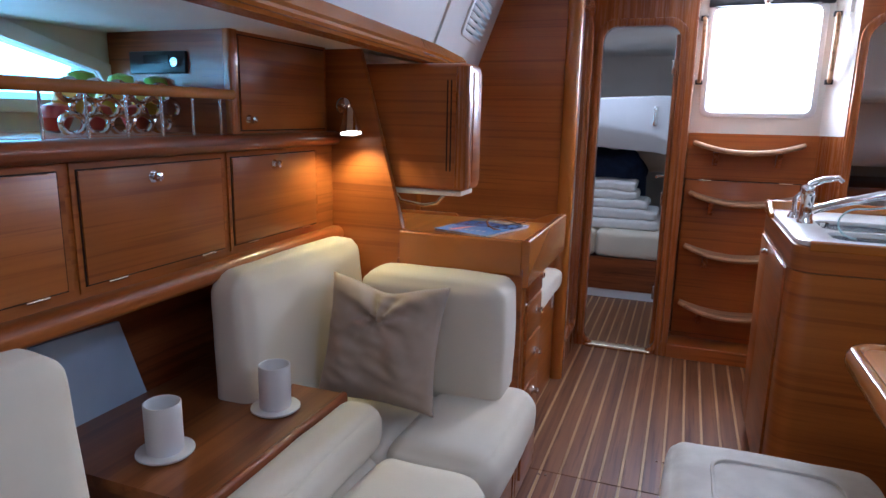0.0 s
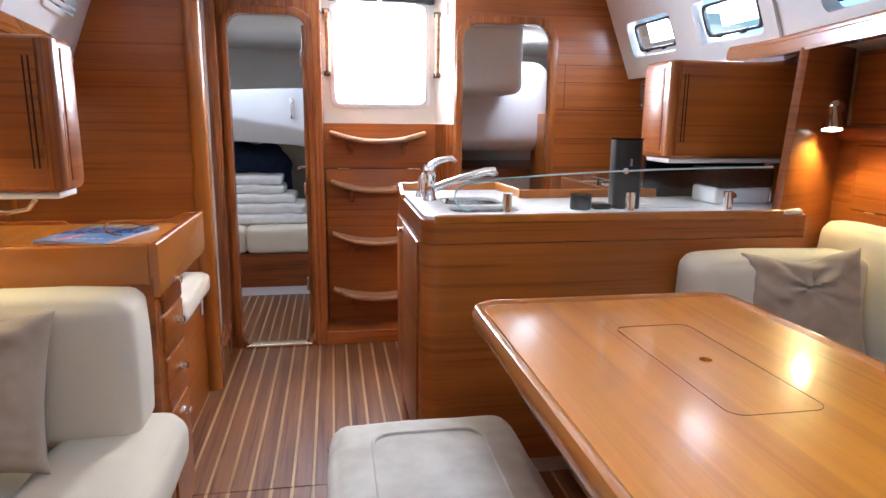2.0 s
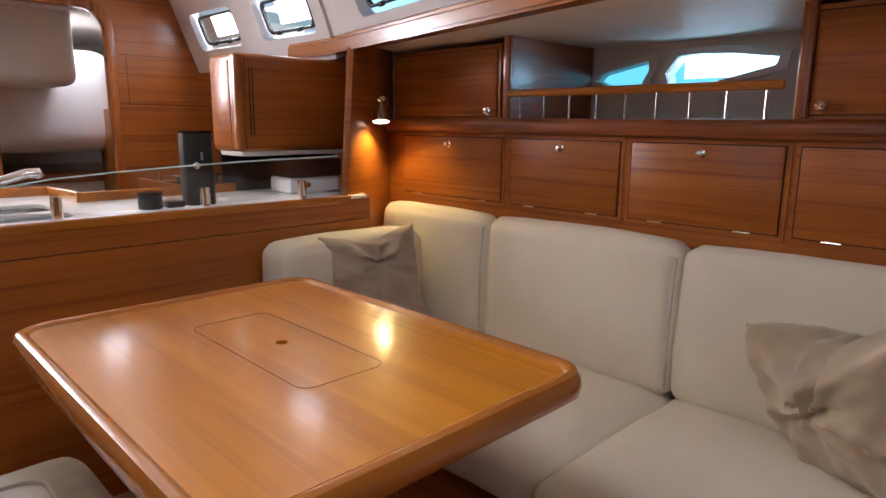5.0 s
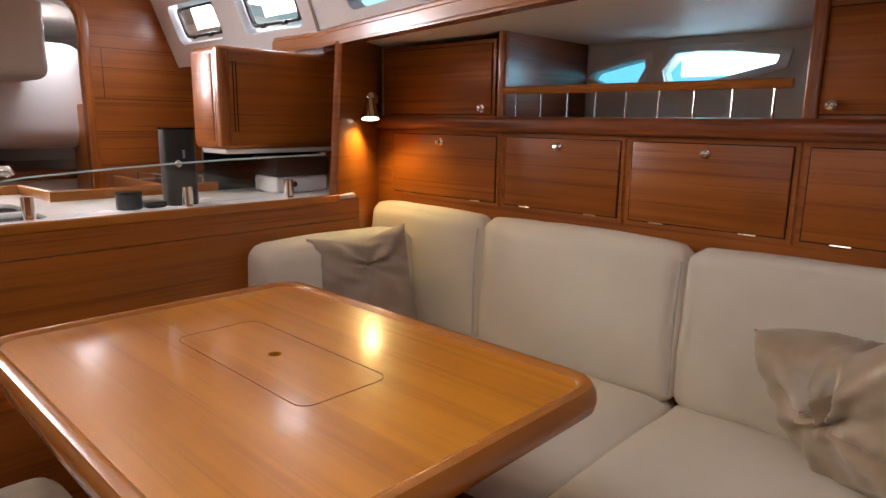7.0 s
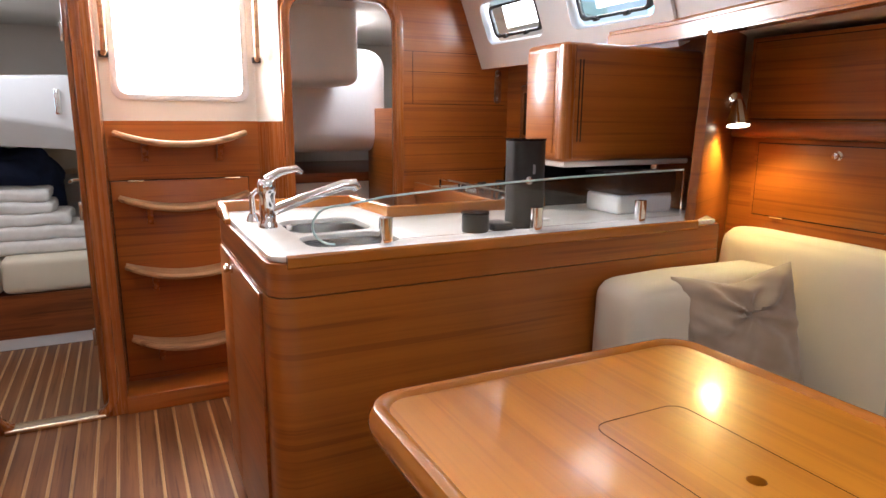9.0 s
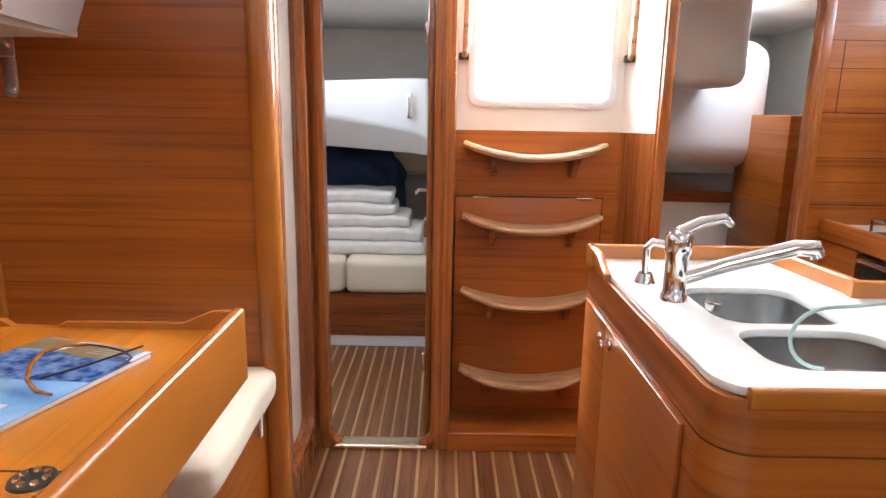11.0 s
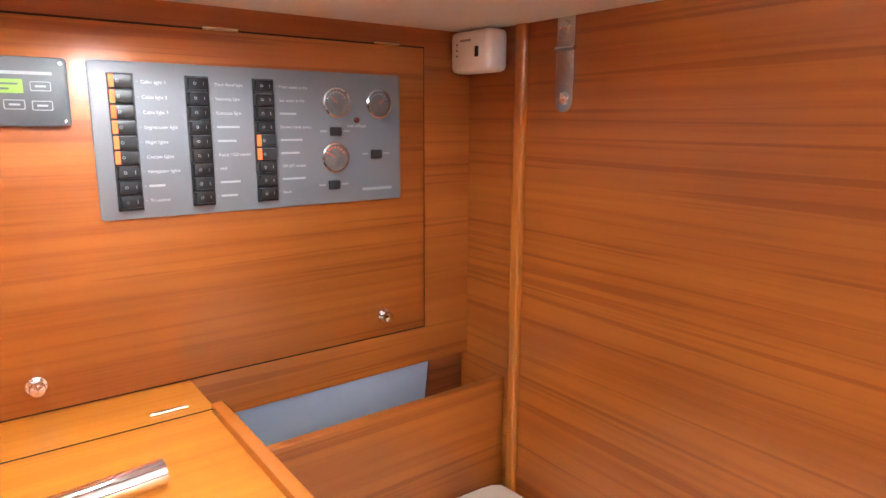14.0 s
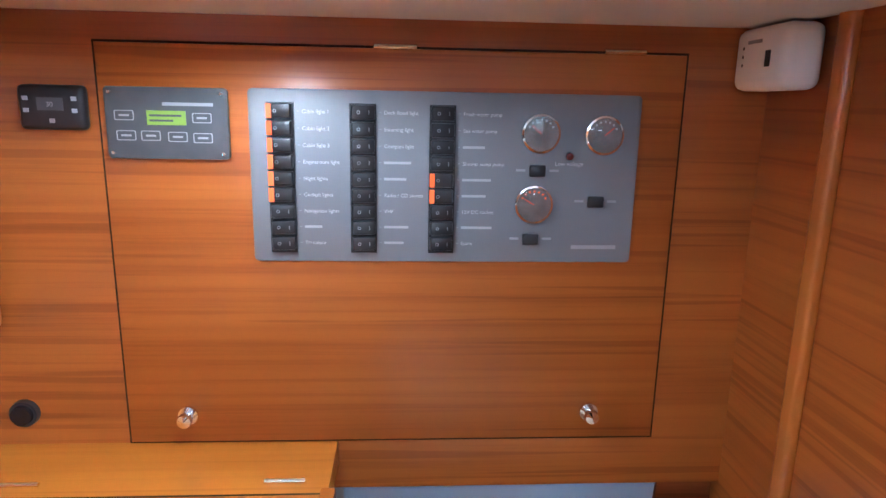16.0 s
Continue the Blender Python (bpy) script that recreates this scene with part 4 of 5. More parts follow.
for s in (SINK_A, SINK_B):
    k = thing("sink", "polished steel undermount sink bowl", "sink", "galley sinks", at=((s[0] + s[1]) / 2, (s[2] + s[3]) / 2, 0.77))
    wall = plate([rounded(s[0] - 0.004, s[1] + 0.004, s[2] - 0.004, s[3] + 0.004, 0.052), rounded(*s, 0.05)], 0.77, 0.9005, "z")
    part("bowl", wall, steel, k)
    part("bottom", plate([rounded(s[0] - 0.003, s[1] + 0.003, s[2] - 0.003, s[3] + 0.003, 0.051)], 0.765, 0.77, "z"), steel, k)
    part("drain", lathe([(0.0, 0.0), (0.025, 0.0), (0.025, 0.004), (0.0, 0.004)], ((s[0] + s[1]) / 2, (s[2] + s[3]) / 2, 0.771), 20), black, k)
tap = thing("mixer_tap", "chrome mixer tap with a long swivel spout", "tap", at=(0.752, 2.86, 0.915))
part("body", lathe([(0.0, 0.0), (0.026, 0.0), (0.024, 0.01), (0.021, 0.014), (0.021, 0.085), (0.024, 0.09), (0.024, 0.12), (0.018, 0.128), (0.0, 0.128)], (0.752, 2.86, 0.915), 24), chrome, tap)
part("spout", tube([(0.76, 2.86, 0.955), (0.84, 2.85, 0.985), (0.955, 2.835, 1.022), (0.985, 2.832, 1.022), (0.992, 2.831, 1.008)], [0.014, 0.014, 0.015, 0.017, 0.015], 14), chrome, tap)
part("lever", tube([(0.752, 2.86, 1.04), (0.79, 2.865, 1.06), (0.835, 2.87, 1.068), (0.85, 2.87, 1.055)], [0.012, 0.011, 0.009, 0.007], 12), chrome, tap)
pump = thing("water_tap", "small chrome tap beside the mixer", "tap", at=(0.735, 2.98, 0.915))
part("base", lathe([(0.0, 0.0), (0.022, 0.0), (0.014, 0.02), (0.0, 0.02)], (0.735, 2.98, 0.915), 18), chrome, pump)
part("neck", tube([(0.735, 2.98, 0.93), (0.733, 2.98, 0.985), (0.745, 2.975, 1.0), (0.775, 2.965, 0.995)], 0.008, 10), chrome, pump)
part("knob", lathe([(0.0, 0.0), (0.012, 0.0), (0.014, 0.012), (0.0, 0.014)], (0.80, 2.80, 0.915), 14), chrome, pump)
screen = thing("glass_screen", "low curved clear glass splash screen on chrome clamps", "screen", at=(1.35, 2.51, 0.915))
edge = [(0.83, 0.925), (1.885, 0.925), (1.885, 1.060), (1.50, 1.053), (1.30, 1.046), (1.10, 1.036), (0.95, 1.026), (0.86, 1.013)] + [(0.83 + 0.05 * math.cos(radians(a)), 0.968 + 0.043 * math.sin(radians(a))) for a in range(100, 271, 17)]
g = part("pane", plate([edge], 2.512, 2.518, "y"), clear, screen)
g.visible_shadow = False
part("polished_edge", tube([(x, 2.515, z) for x, z in [*edge[2:]]], 0.0028, 6), glass_edge, screen, "pale green polished glass edge")
for cx in (0.952, 1.372, 1.728):
    part("clamp", bar(cx - 0.015, cx + 0.015, 2.500, 2.530, 0.915, 0.978, 0.010, "z"), chrome, screen, "chrome clamp")
tower = thing("bottle_cooler", "tall matt black cylinder standing on the worktop", "container", at=(1.36, 2.60, 0.915))
part("body", bar(1.340, 1.438, 2.556, 2.645, 0.915, 1.146, 0.034, "z", 8), black, tower)
part("cap", bar(1.338, 1.440, 2.554, 2.647, 1.146, 1.152, 0.035, "z", 8), black_gloss, tower)
part("pouring_knob", lathe([(0.0, 0.0), (0.008, 0.0), (0.008, -0.012), (0.011, -0.016), (0.0, -0.020)], (1.362, 2.556, 1.045), 14, "y"), chrome, tower, "small chrome knob")
part("badge", rbox(1.384, 1.391, 2.5535, 2.558, 1.06, 1.085), ink_dim, tower, "small pale printed mark")
cups = thing("black_canister", "short black round canister on the worktop", "container", at=(1.225, 2.58, 0.915))
part("body", lathe([(0.0, 0.0), (0.034, 0.0), (0.036, 0.006), (0.036, 0.044), (0.032, 0.047), (0.0, 0.047)], (1.225, 2.58, 0.915), 26), black, cups)
part("lid", lathe([(0.0, 0.0), (0.037, 0.0), (0.037, 0.006), (0.0, 0.009)], (1.225, 2.58, 0.961), 26), black_gloss, cups)
solo("black_tray", rbox(1.266, 1.325, 2.55, 2.62, 0.915, 0.936, 0.006), black, "low black holder beside the canister", "holder")
solo("splash_panel", rbox(1.62, 2.14, 2.905, 2.92, 0.915, 1.07), black_gloss, "black glossy splash panel under the hanging cabinet", "panel")
toaster = thing("coffee_maker", "white and black coffee maker under the hanging cabinet", "appliance", at=(1.86, 2.68, 0.915))
part("body", rbox(1.76, 1.98, 2.64, 2.80, 0.915, 0.975, 0.012, 3), gelcoat, toaster)
part("top", rbox(1.755, 1.985, 2.63, 2.81, 0.975, 1.045, 0.012, 3), black_gloss, toaster)
part("button", lathe([(0.0, 0.0), (0.012, 0.0), (0.010, -0.008), (0.0, -0.008)], (1.83, 2.64, 0.948), 16, "y"), chrome, toaster)
solo("vent_disc", lathe([(0.0, 0.0), (0.018, 0.0), (0.016, 0.004), (0.0, 0.005)], (1.50, 2.66, 0.915), 20), china, "small white disc set on the worktop", "cap")

# cooker side
setting("trim_counter_side", rbox(1.66, 2.20, 2.905, 3.93, 0.0, 0.86), teak_wall, "teak galley units along the hull")
setting("trim_counter_side_top", rbox(1.66, 2.20, 2.905, 3.93, 0.862, 0.878), corian, "white worktop along the hull")
setting("trim_cooker_fiddle", bar(1.645, 1.668, 2.91, 3.92, 0.83, 0.90, 0.006, "y"), teak_wall, "teak fiddle before the cooker")
cook = thing("cooker", "steel gas cooker with black pan supports", "cooker", at=(1.86, 3.42, 0.88))
part("hob", rbox(1.672, 2.06, 3.10, 3.72, 0.878, 0.893, 0.004), steel, cook)
part("oven_front", rbox(1.640, 1.658, 3.12, 3.70, 0.35, 0.825, 0.004), black_gloss, cook, "black oven front")
part("door_handle", tube([(1.625, 3.16, 0.81), (1.615, 3.18, 0.815), (1.615, 3.64, 0.815), (1.625, 3.66, 0.81)], 0.008), chrome, cook)
for bx in (1.77, 1.96):
    for by in (3.26, 3.56):
        bn = part("burner", lathe([(0.0, 0.0), (0.045, 0.0), (0.042, 0.012), (0.03, 0.016), (0.0, 0.016)], (bx, by, 0.893), 20), steel, cook)
        for a in range(4):
            ca, sa = math.cos(a * math.pi / 2 + 0.4), math.sin(a * math.pi / 2 + 0.4)
            part("support", tube([(bx + 0.03 * ca, by + 0.03 * sa, 0.922), (bx + 0.08 * ca, by + 0.08 * sa, 0.922), (bx + 0.085 * ca, by + 0.085 * sa, 0.893)], 0.005, 6), black, bn)
part("sea_rail", tube([(1.68, 3.11, 0.893), (1.68, 3.11, 0.935), (1.68, 3.71, 0.935), (1.68, 3.71, 0.893)], 0.005, 8), chrome, cook, "chrome sea rail")
setting("wall_galley_hull", rbox(2.16, 2.20, 2.64, 3.93, 0.86, 1.475), teak_wall, "teak lining behind the cooker")
oven = thing("microwave", "steel microwave oven with a dark glass door", "microwave", at=(2.13, 3.45, 1.09))
part("case", rbox(2.10, 2.17, 3.27, 3.72, 1.09, 1.35, 0.004), steel, oven)
part("door_glass", rbox(2.092, 2.101, 3.41, 3.68, 1.125, 1.315, 0.004), black_gloss, oven, "dark glass door")
for kz in (1.27, 1.20):
    part("dial", lathe([(0.0, 0.0), (0.020, 0.0), (0.018, -0.016), (0.0, -0.018)], (2.10, 3.335, kz), 20, "x"), chrome, oven, "round dial")
solo("dark_recess_panel", rbox(2.145, 2.162, 3.20, 3.74, 0.90, 1.06), black_gloss, "black glossy splash panel below the microwave", "panel")
for k, (bx, by) in enumerate(((2.10, 3.80), (2.10, 3.72))):
    bt = thing("bottle", "small dark glass bottle with a pale cap", "bottle", "galley bottles", at=(bx, by, 0.88))
    part("glass", lathe([(0.0, 0.0), (0.024, 0.0), (0.026, 0.01), (0.026, 0.085), (0.012, 0.11), (0.012, 0.135), (0.0, 0.135)], (bx, by, 0.879), 18), black_gloss if k == 0 else brown_print, bt)
    part("cap", lathe([(0.0, 0.0), (0.014, 0.0), (0.014, 0.02), (0.0, 0.02)], (bx, by, 1.012), 14), china, bt)


def strap_hinge(x, y, z0, z1, axis_y):
    t = thing("strap_hinge", "polished steel strap hinge with two domed bolts", "hinge", "strap hinges", at=(x, y, z0))
    part("strap", plate([rounded(x - 0.019, x + 0.019, z0, z1, 0.018)], y - 0.004, y - 0.0005, "y", 0.001), steel, t)
    part("joint", tube([(x - 0.02, y - 0.004, z0 + 0.62 * (z1 - z0)), (x + 0.02, y - 0.004, z0 + 0.62 * (z1 - z0))], 0.004, 8), steel, t)
    for z in (z0 + 0.022, z1 - 0.03):
        part("bolt", lathe([(0.0, 0.0), (0.011, 0.0), (0.009, -0.006), (0.0, -0.009)], (x, y - 0.004, z), 18, "y"), chrome, t)


strap_hinge(-0.782, 3.39, 1.262, 1.425, 1)
strap_hinge(2.10, 3.93, 1.27, 1.43, 1)


def hanging(name, x0, x1, y0, y1, z0, z1, end, label):
    """A wall cabinet with rounded edges, a slotted corner and a plain end; end: the x of the end that shows."""
    t = thing(name, label, "cabinet", "hanging cabinets", at=((x0 + x1) / 2, (y0 + y1) / 2, z0))
    part("body", rbox(x0, x1, y0, y1, z0, z1, 0.018, 4), teak_wall, t)
    s = 1 if end == x1 else -1
    lo, hi = sorted((end - s * 0.04, end + s * 0.004))
    part("corner_post", bar(lo, hi, y0 - 0.006, y0 + 0.04, z0 + 0.01, z1 - 0.01, 0.014, "z"), teak_up, t, "rounded solid teak corner")
    for k in (0, 1):
        xx = end - s * (0.052 + 0.012 * k)
        part("slot", rbox(xx - 0.002, xx + 0.002, y0 - 0.0012, y0 + 0.01, z0 + 0.06, z1 - 0.05), gap, t)
    lo, hi = sorted((end - s * 0.01, end + s * 0.003))
    part("end_panel", rbox(lo, hi, y0 + 0.05, y1 - 0.015, z0 + 0.025, z1 - 0.025, 0.002), teak_wall, t)
    part("base_board", rbox(x0 + 0.02, x1 - 0.02, y0 + 0.015, y1 - 0.01, z0 - 0.018, z0, 0.005), liner, t, "pale underside")


hanging("hanging_cabinet", 1.60, 2.16, 2.72, 2.93, 1.075, 1.425, 1.60, "teak hanging cabinet over the galley worktop")
hanging("hanging_cabinet", -1.02, -0.258, 2.28, 2.42, 1.018, 1.398, -0.258, "teak hanging cabinet over the chart table")
solo("towel_rail", tube([(-0.52, 2.34, 0.995), (-0.50, 2.34, 0.97), (-0.42, 2.335, 0.96), (-0.37, 2.33, 0.97), (-0.35, 2.33, 0.995)], 0.006, 10), chrome, "thin chrome rail under the hanging cabinet", "rail")

# ---- chart table ----
desk = thing("chart_table", "teak chart table with raised fiddles and a drawer stack", "desk", at=(-0.25, 2.5, 0))
part("top", rbox(-1.03, -0.065, 2.275, 2.835, 0.815, 0.85), teak_top, desk)
part("side_fiddle", bar(-0.068, -0.045, 2.252, 2.845, 0.745, 0.888, 0.007, "y"), teak_trim, desk)
part("front_fiddle", bar(-0.46, -0.068, 2.242, 2.268, 0.78, 0.888, 0.007, "x"), teak_trim, desk)
prof = [(-0.90, 0.80), (-0.068, 0.80), (-0.068, 0.886), (-0.10, 0.886), (-0.155, 0.862), (-0.37, 0.862), (-0.385, 0.851), (-0.47, 0.851), (-0.485, 0.862), (-0.76, 0.862), (-0.90, 0.862)]
part("back_fiddle", plate([prof], 2.828, 2.846, "y", 0.003), teak_trim, desk)
part("lid_joint", rbox(-0.905, -0.075, 2.360, 2.3625, 0.8495, 0.8508), gap, desk)
part("side_joint", rbox(-0.905, -0.9025, 2.28, 2.83, 0.8495, 0.8508), gap, desk)
part("front_panel", rbox(-0.47, -0.062, 2.246, 2.27, 0.03, 0.80), teak_wall, desk)
part("pedestal", rbox(-0.46, -0.060, 2.27, 2.515, 0.03, 0.80), teak_wall, desk)
for z0, z1 in ((0.685, 0.785), (0.56, 0.675), (0.40, 0.55), (0.08, 0.39)):
    d = part("drawer", rbox(-0.062, -0.052, 2.30, 2.50, z0, z1, 0.002), teak_wall, desk)
    knob((-0.052, 2.42, (z0 + z1) / 2 + 0.015 if z1 - z0 < 0.2 else z1 - 0.04), 1, d)
part("lid_latch", lathe([(0.0, 0.0), (0.026, 0.0), (0.024, 0.003), (0.0, 0.004)], (-0.125, 2.345, 0.850), 20), black, desk, "round dark finger latch")
for k in range(7):
    a = k * 2 * math.pi / 7
    part("latch_stud", lathe([(0.0, 0.0), (0.005, 0.0), (0.004, 0.003), (0.0, 0.003)], (-0.125 + 0.015 * math.cos(a), 2.345 + 0.015 * math.sin(a), 0.853), 8), chrome, desk)
for hy in (2.46, 2.78):
    part("hinge", tube([(-0.93, hy - 0.025, 0.852), (-0.93, hy + 0.025, 0.852)], 0.003, 8), brass, desk)
part("roller_bar", tube([(-0.745, 2.73, 0.865), (-0.738, 2.66, 0.865), (-0.728, 2.55, 0.865)], 0.015, 14), chrome, desk, "ribbed chrome lamp foot")
mag = thing("magazine", "glossy sailing magazine with a blue sea cover and a red sail", "magazine", at=(-0.294, 2.588, 0.851))
rotm = Matrix.Translation((-0.294, 2.588, 0.8515)) @ Matrix.Rotation(radians(-17), 4, "Z")


def cover(u, v):
    """Cover coordinates: u across from the spine side, v up from the near edge, both 0 to 1."""
    return (-0.109 + 0.218 * u, -0.141 + 0.282 * v)


def print_patch(name, pts, lift, mat, label=""):
    part(name, turned(plate([[cover(u, v) for u, v in pts]], 0.0095 + lift, 0.0097 + lift, "z"), rotm), mat, mag, label)


part("page_block", turned(rbox(-0.107, 0.107, -0.139, 0.139, 0.0, 0.008, 0.001), rotm), china, mag)
part("cover", turned(rbox(-0.109, 0.109, -0.141, 0.141, 0.008, 0.0095), rotm), sky_print, mag)
print_patch("cover_photo", [(0.0, 0.36), (0.35, 0.44), (1.0, 0.56), (1.0, 0.90), (0.0, 0.78)], 0.0001, navy_print, "dark streaked sea picture")
print_patch("cover_deck", [(0.0, 0.80), (0.30, 0.84), (0.62, 0.80), (0.80, 0.84), (0.92, 0.99), (0.0, 0.99)], 0.0004, brown_print, "olive brown deck picture")
print_patch("cover_edge", [(0.93, 0.86), (1.0, 0.84), (1.0, 0.995), (0.95, 0.995)], 0.0004, china)
print_patch("cover_corner", [(0.26, 0.86), (0.33, 0.85), (0.46, 0.985), (0.36, 0.985)], 0.0007, china)
sail = [(0.27 + 0.13 * k / 10 + 0.06 * math.sin(math.pi * (k / 10) ** 0.6), 0.03 + 0.42 * k / 10) for k in range(11)] + [(0.27 + 0.13 * k / 10 - 0.055 * math.sin(math.pi * (k / 10) ** 0.8), 0.03 + 0.42 * k / 10) for k in range(9, 0, -1)]
print_patch("cover_sail", sail, 0.0006, red_print, "red sail on the cover")
for k in range(7):
    u, v = 0.18 + 0.095 * k, 0.085 + 0.017 * k
    if k != 1:
        print_patch("cover_line", [(u, v), (u + 0.055, v + 0.01), (u + 0.045, v + 0.055), (u - 0.01, v + 0.045)], 0.0003, ink)
for k in range(4):
    print_patch("cover_line", [(0.56 + 0.02 * k, 0.865 + 0.03 * k), (0.82, 0.875 + 0.03 * k), (0.82, 0.883 + 0.03 * k), (0.56 + 0.02 * k, 0.873 + 0.03 * k)], 0.0007, ink)
glasses = thing("reading_glasses", "open pair of glasses with a brown temple lying on the magazine", "glasses", at=(-0.29, 2.65, 0.862))


def on_cover(pts):
    return [rotm @ Vector((*cover(u, v), h)) for u, v, h in pts]


part("temple", tube(on_cover([(0.95, 0.37, 0.013), (0.82, 0.37, 0.014), (0.68, 0.42, 0.020), (0.56, 0.52, 0.028), (0.50, 0.64, 0.033), (0.52, 0.76, 0.032), (0.60, 0.86, 0.026)]), [0.002, 0.003, 0.0035, 0.0035, 0.003, 0.003, 0.0025], 8), amber, glasses, "curved brown temple")
part("temple", tube(on_cover([(0.66, 0.50, 0.012), (0.78, 0.72, 0.013), (0.92, 1.00, 0.018)]), 0.0016, 6), black, glasses)
part("frame", tube(on_cover([(0.60, 0.86, 0.026), (0.70, 0.92, 0.018), (0.84, 0.93, 0.013), (0.96, 0.88, 0.012), (1.0, 0.74, 0.012)]), 0.0016, 6), black, glasses)

# nav seat
seat = thing("nav_seat", "pale padded seat on a teak base at the chart table", "seat", at=(-0.5, 3.1, 0))
part("base", bar(-0.91, -0.165, 2.88, 3.385, 0.0, 0.46, 0.02, "z"), teak_wall, seat)
part("cushion", cushion(-0.915, -0.135, 2.855, 3.38, 0.455, 0.555, 0.035, 0.006), fabric, seat)
part("strap", rbox(-0.163, -0.158, 3.28, 3.30, 0.38, 0.46), china, seat, "white fabric tag")
# outboard bin
setting("trim_bin_front", bar(-0.93, -0.912, 2.845, 3.388, 0.45, 0.757, 0.004, "y"), teak_wall, "teak front of the open chart bin")
setting("trim_bin_back", plate([[(-1.10, 0.50), (-1.085, 0.50), (-1.042, 0.79), (-1.057, 0.79)]], 2.84, 3.302, "y"), hull_panel, "pale grey panel inside the chart bin")
setting("trim_bin_end", rbox(-1.085, -1.045, 3.304, 3.388, 0.45, 0.774), teak_dark, "dark teak end of the chart bin")

# ---- switch panel ----
X = -1.03
board = thing("switchboard_door", "large hinged teak panel carrying the instruments", "panel", at=(X, 2.9, 0.86))
part("gap", rbox(X - 0.001, X + 0.0012, 2.553, 3.282, 0.850, 1.379), gap, board)
part("leaf", rbox(X - 0.001, X + 0.004, 2.556, 3.279, 0.853, 1.376, 0.001), teak_wall, board)
for hy in (2.914, 3.199):
    part("hinge", tube([(X + 0.005, hy - 0.026, 1.378), (X + 0.005, hy + 0.026, 1.378)], 0.0035, 8), brass, board)
for ky in (2.635, 3.186):
    knob((X + 0.004, ky, 0.893), 1, board)
S = X + 0.0045


def plane_box(y0, y1, z0, z1, d0, d1, bev=0.0):
    return rbox(S + d0, S + d1, y0, y1, z0, z1, bev)


sp = thing("switch_panel", "grey electrical switch panel with three columns of rocker switches", "switch panel", at=(S, 2.97, 1.11))
part("plate", plate([rounded(2.725, 3.216, 1.113, 1.329, 0.006)], S, S + 0.003, "x", 0.0008), panel_grey, sp)


def words(text, y, z, size, parent, mat, centre=False):
    """Small printed words, flat on the panel, read from the saloon side."""
    cu = bpy.data.curves.new("print", "FONT")
    cu.body, cu.size = text, size
    cu.align_x = "CENTER" if centre else "LEFT"
    tmp = bpy.data.objects.new("print", cu)
    me = bpy.data.meshes.new_from_object(tmp)
    bpy.data.objects.remove(tmp)
    me.transform(Matrix.Translation((S + 0.0034, y, z)) @ Matrix(((0, 0, 1, 0), (1, 0, 0, 0), (0, 1, 0, 0), (0, 0, 0, 1))))
    me.materials.append(mat)
    ob = new("lettering", me)
    ob.parent = parent
    ob.matrix_parent_inverse = Matrix.Translation(-parent.location)
    return ob


NAMES = [["Cabin light 1", "Cabin light 2", "Cabin light 3", "Engineroom light", "Night lights", "Cockpit lights", "Navigation lights", "", "Tri colour"],
         ["Deck flood light", "Steaming light", "Compass light", "", "", "Radio / CD stereo", "VHF", "", ""],
         ["Fresh water pump", "Sea water pump", "", "Shower sump pump", "", "", "12V DC socket", "", "Spare"]]
LIT = {(0, 0), (0, 1), (0, 2), (0, 3), (0, 4), (0, 5), (2, 4), (2, 5)}
for c, yc in enumerate((2.764, 2.865, 2.964)):
    part("switch_bank", plane_box(yc - 0.0165, yc + 0.0165, 1.125 + 0.003 * 0, 1.313, 0.003, 0.006), black, sp, "black switch surround")
    for r in range(9):
        z = 1.3025 - 0.0206 * r
        lit = (c, r) in LIT
        rk = part("rocker", turned(rbox(-0.006, 0.006, -0.0145, 0.0145, -0.0088, 0.0088, 0.002), Matrix.Translation((S + 0.006, yc, z)) @ Matrix.Rotation(radians(-9 if lit else 9), 4, "Z")), black, sp)
        if lit:
            part("flag", plane_box(yc - 0.0155, yc - 0.0095, z - 0.0085, z + 0.0085, 0.010, 0.0135), orange, rk, "glowing orange edge")
        zero = part("mark", plate([[(yc - 0.005 + 0.0022 * math.cos(a), z + 0.0022 * math.sin(a)) for a in (k * math.pi / 5 for k in range(10))], [(yc - 0.005 + 0.0014 * math.cos(a), z + 0.0014 * math.sin(a)) for a in (k * math.pi / 5 for k in range(10))]], S + 0.0128, S + 0.0132, "x"), ink_dim, rk)
        part("mark", plane_box(yc + 0.0075, yc + 0.0083, z - 0.0024, z + 0.0024, 0.0118, 0.0124), ink_dim, rk)
        part("dash", plane_box(yc + 0.020, yc + 0.0225, z - 0.0004, z + 0.0004, 0.003, 0.0034), ink_dim, sp)
        text = NAMES[c][r]
        if text:
            words(text, yc + 0.026, z - 0.0023, 0.0066, sp, ink)
        else:
            w = 0.022 + 0.018 * ((r * 5 + c * 3) % 7) / 6
            part("print_bar", plane_box(yc + 0.026, yc + 0.026 + w, z - 0.0016, z + 0.0016, 0.003, 0.0034), print_grey, sp)


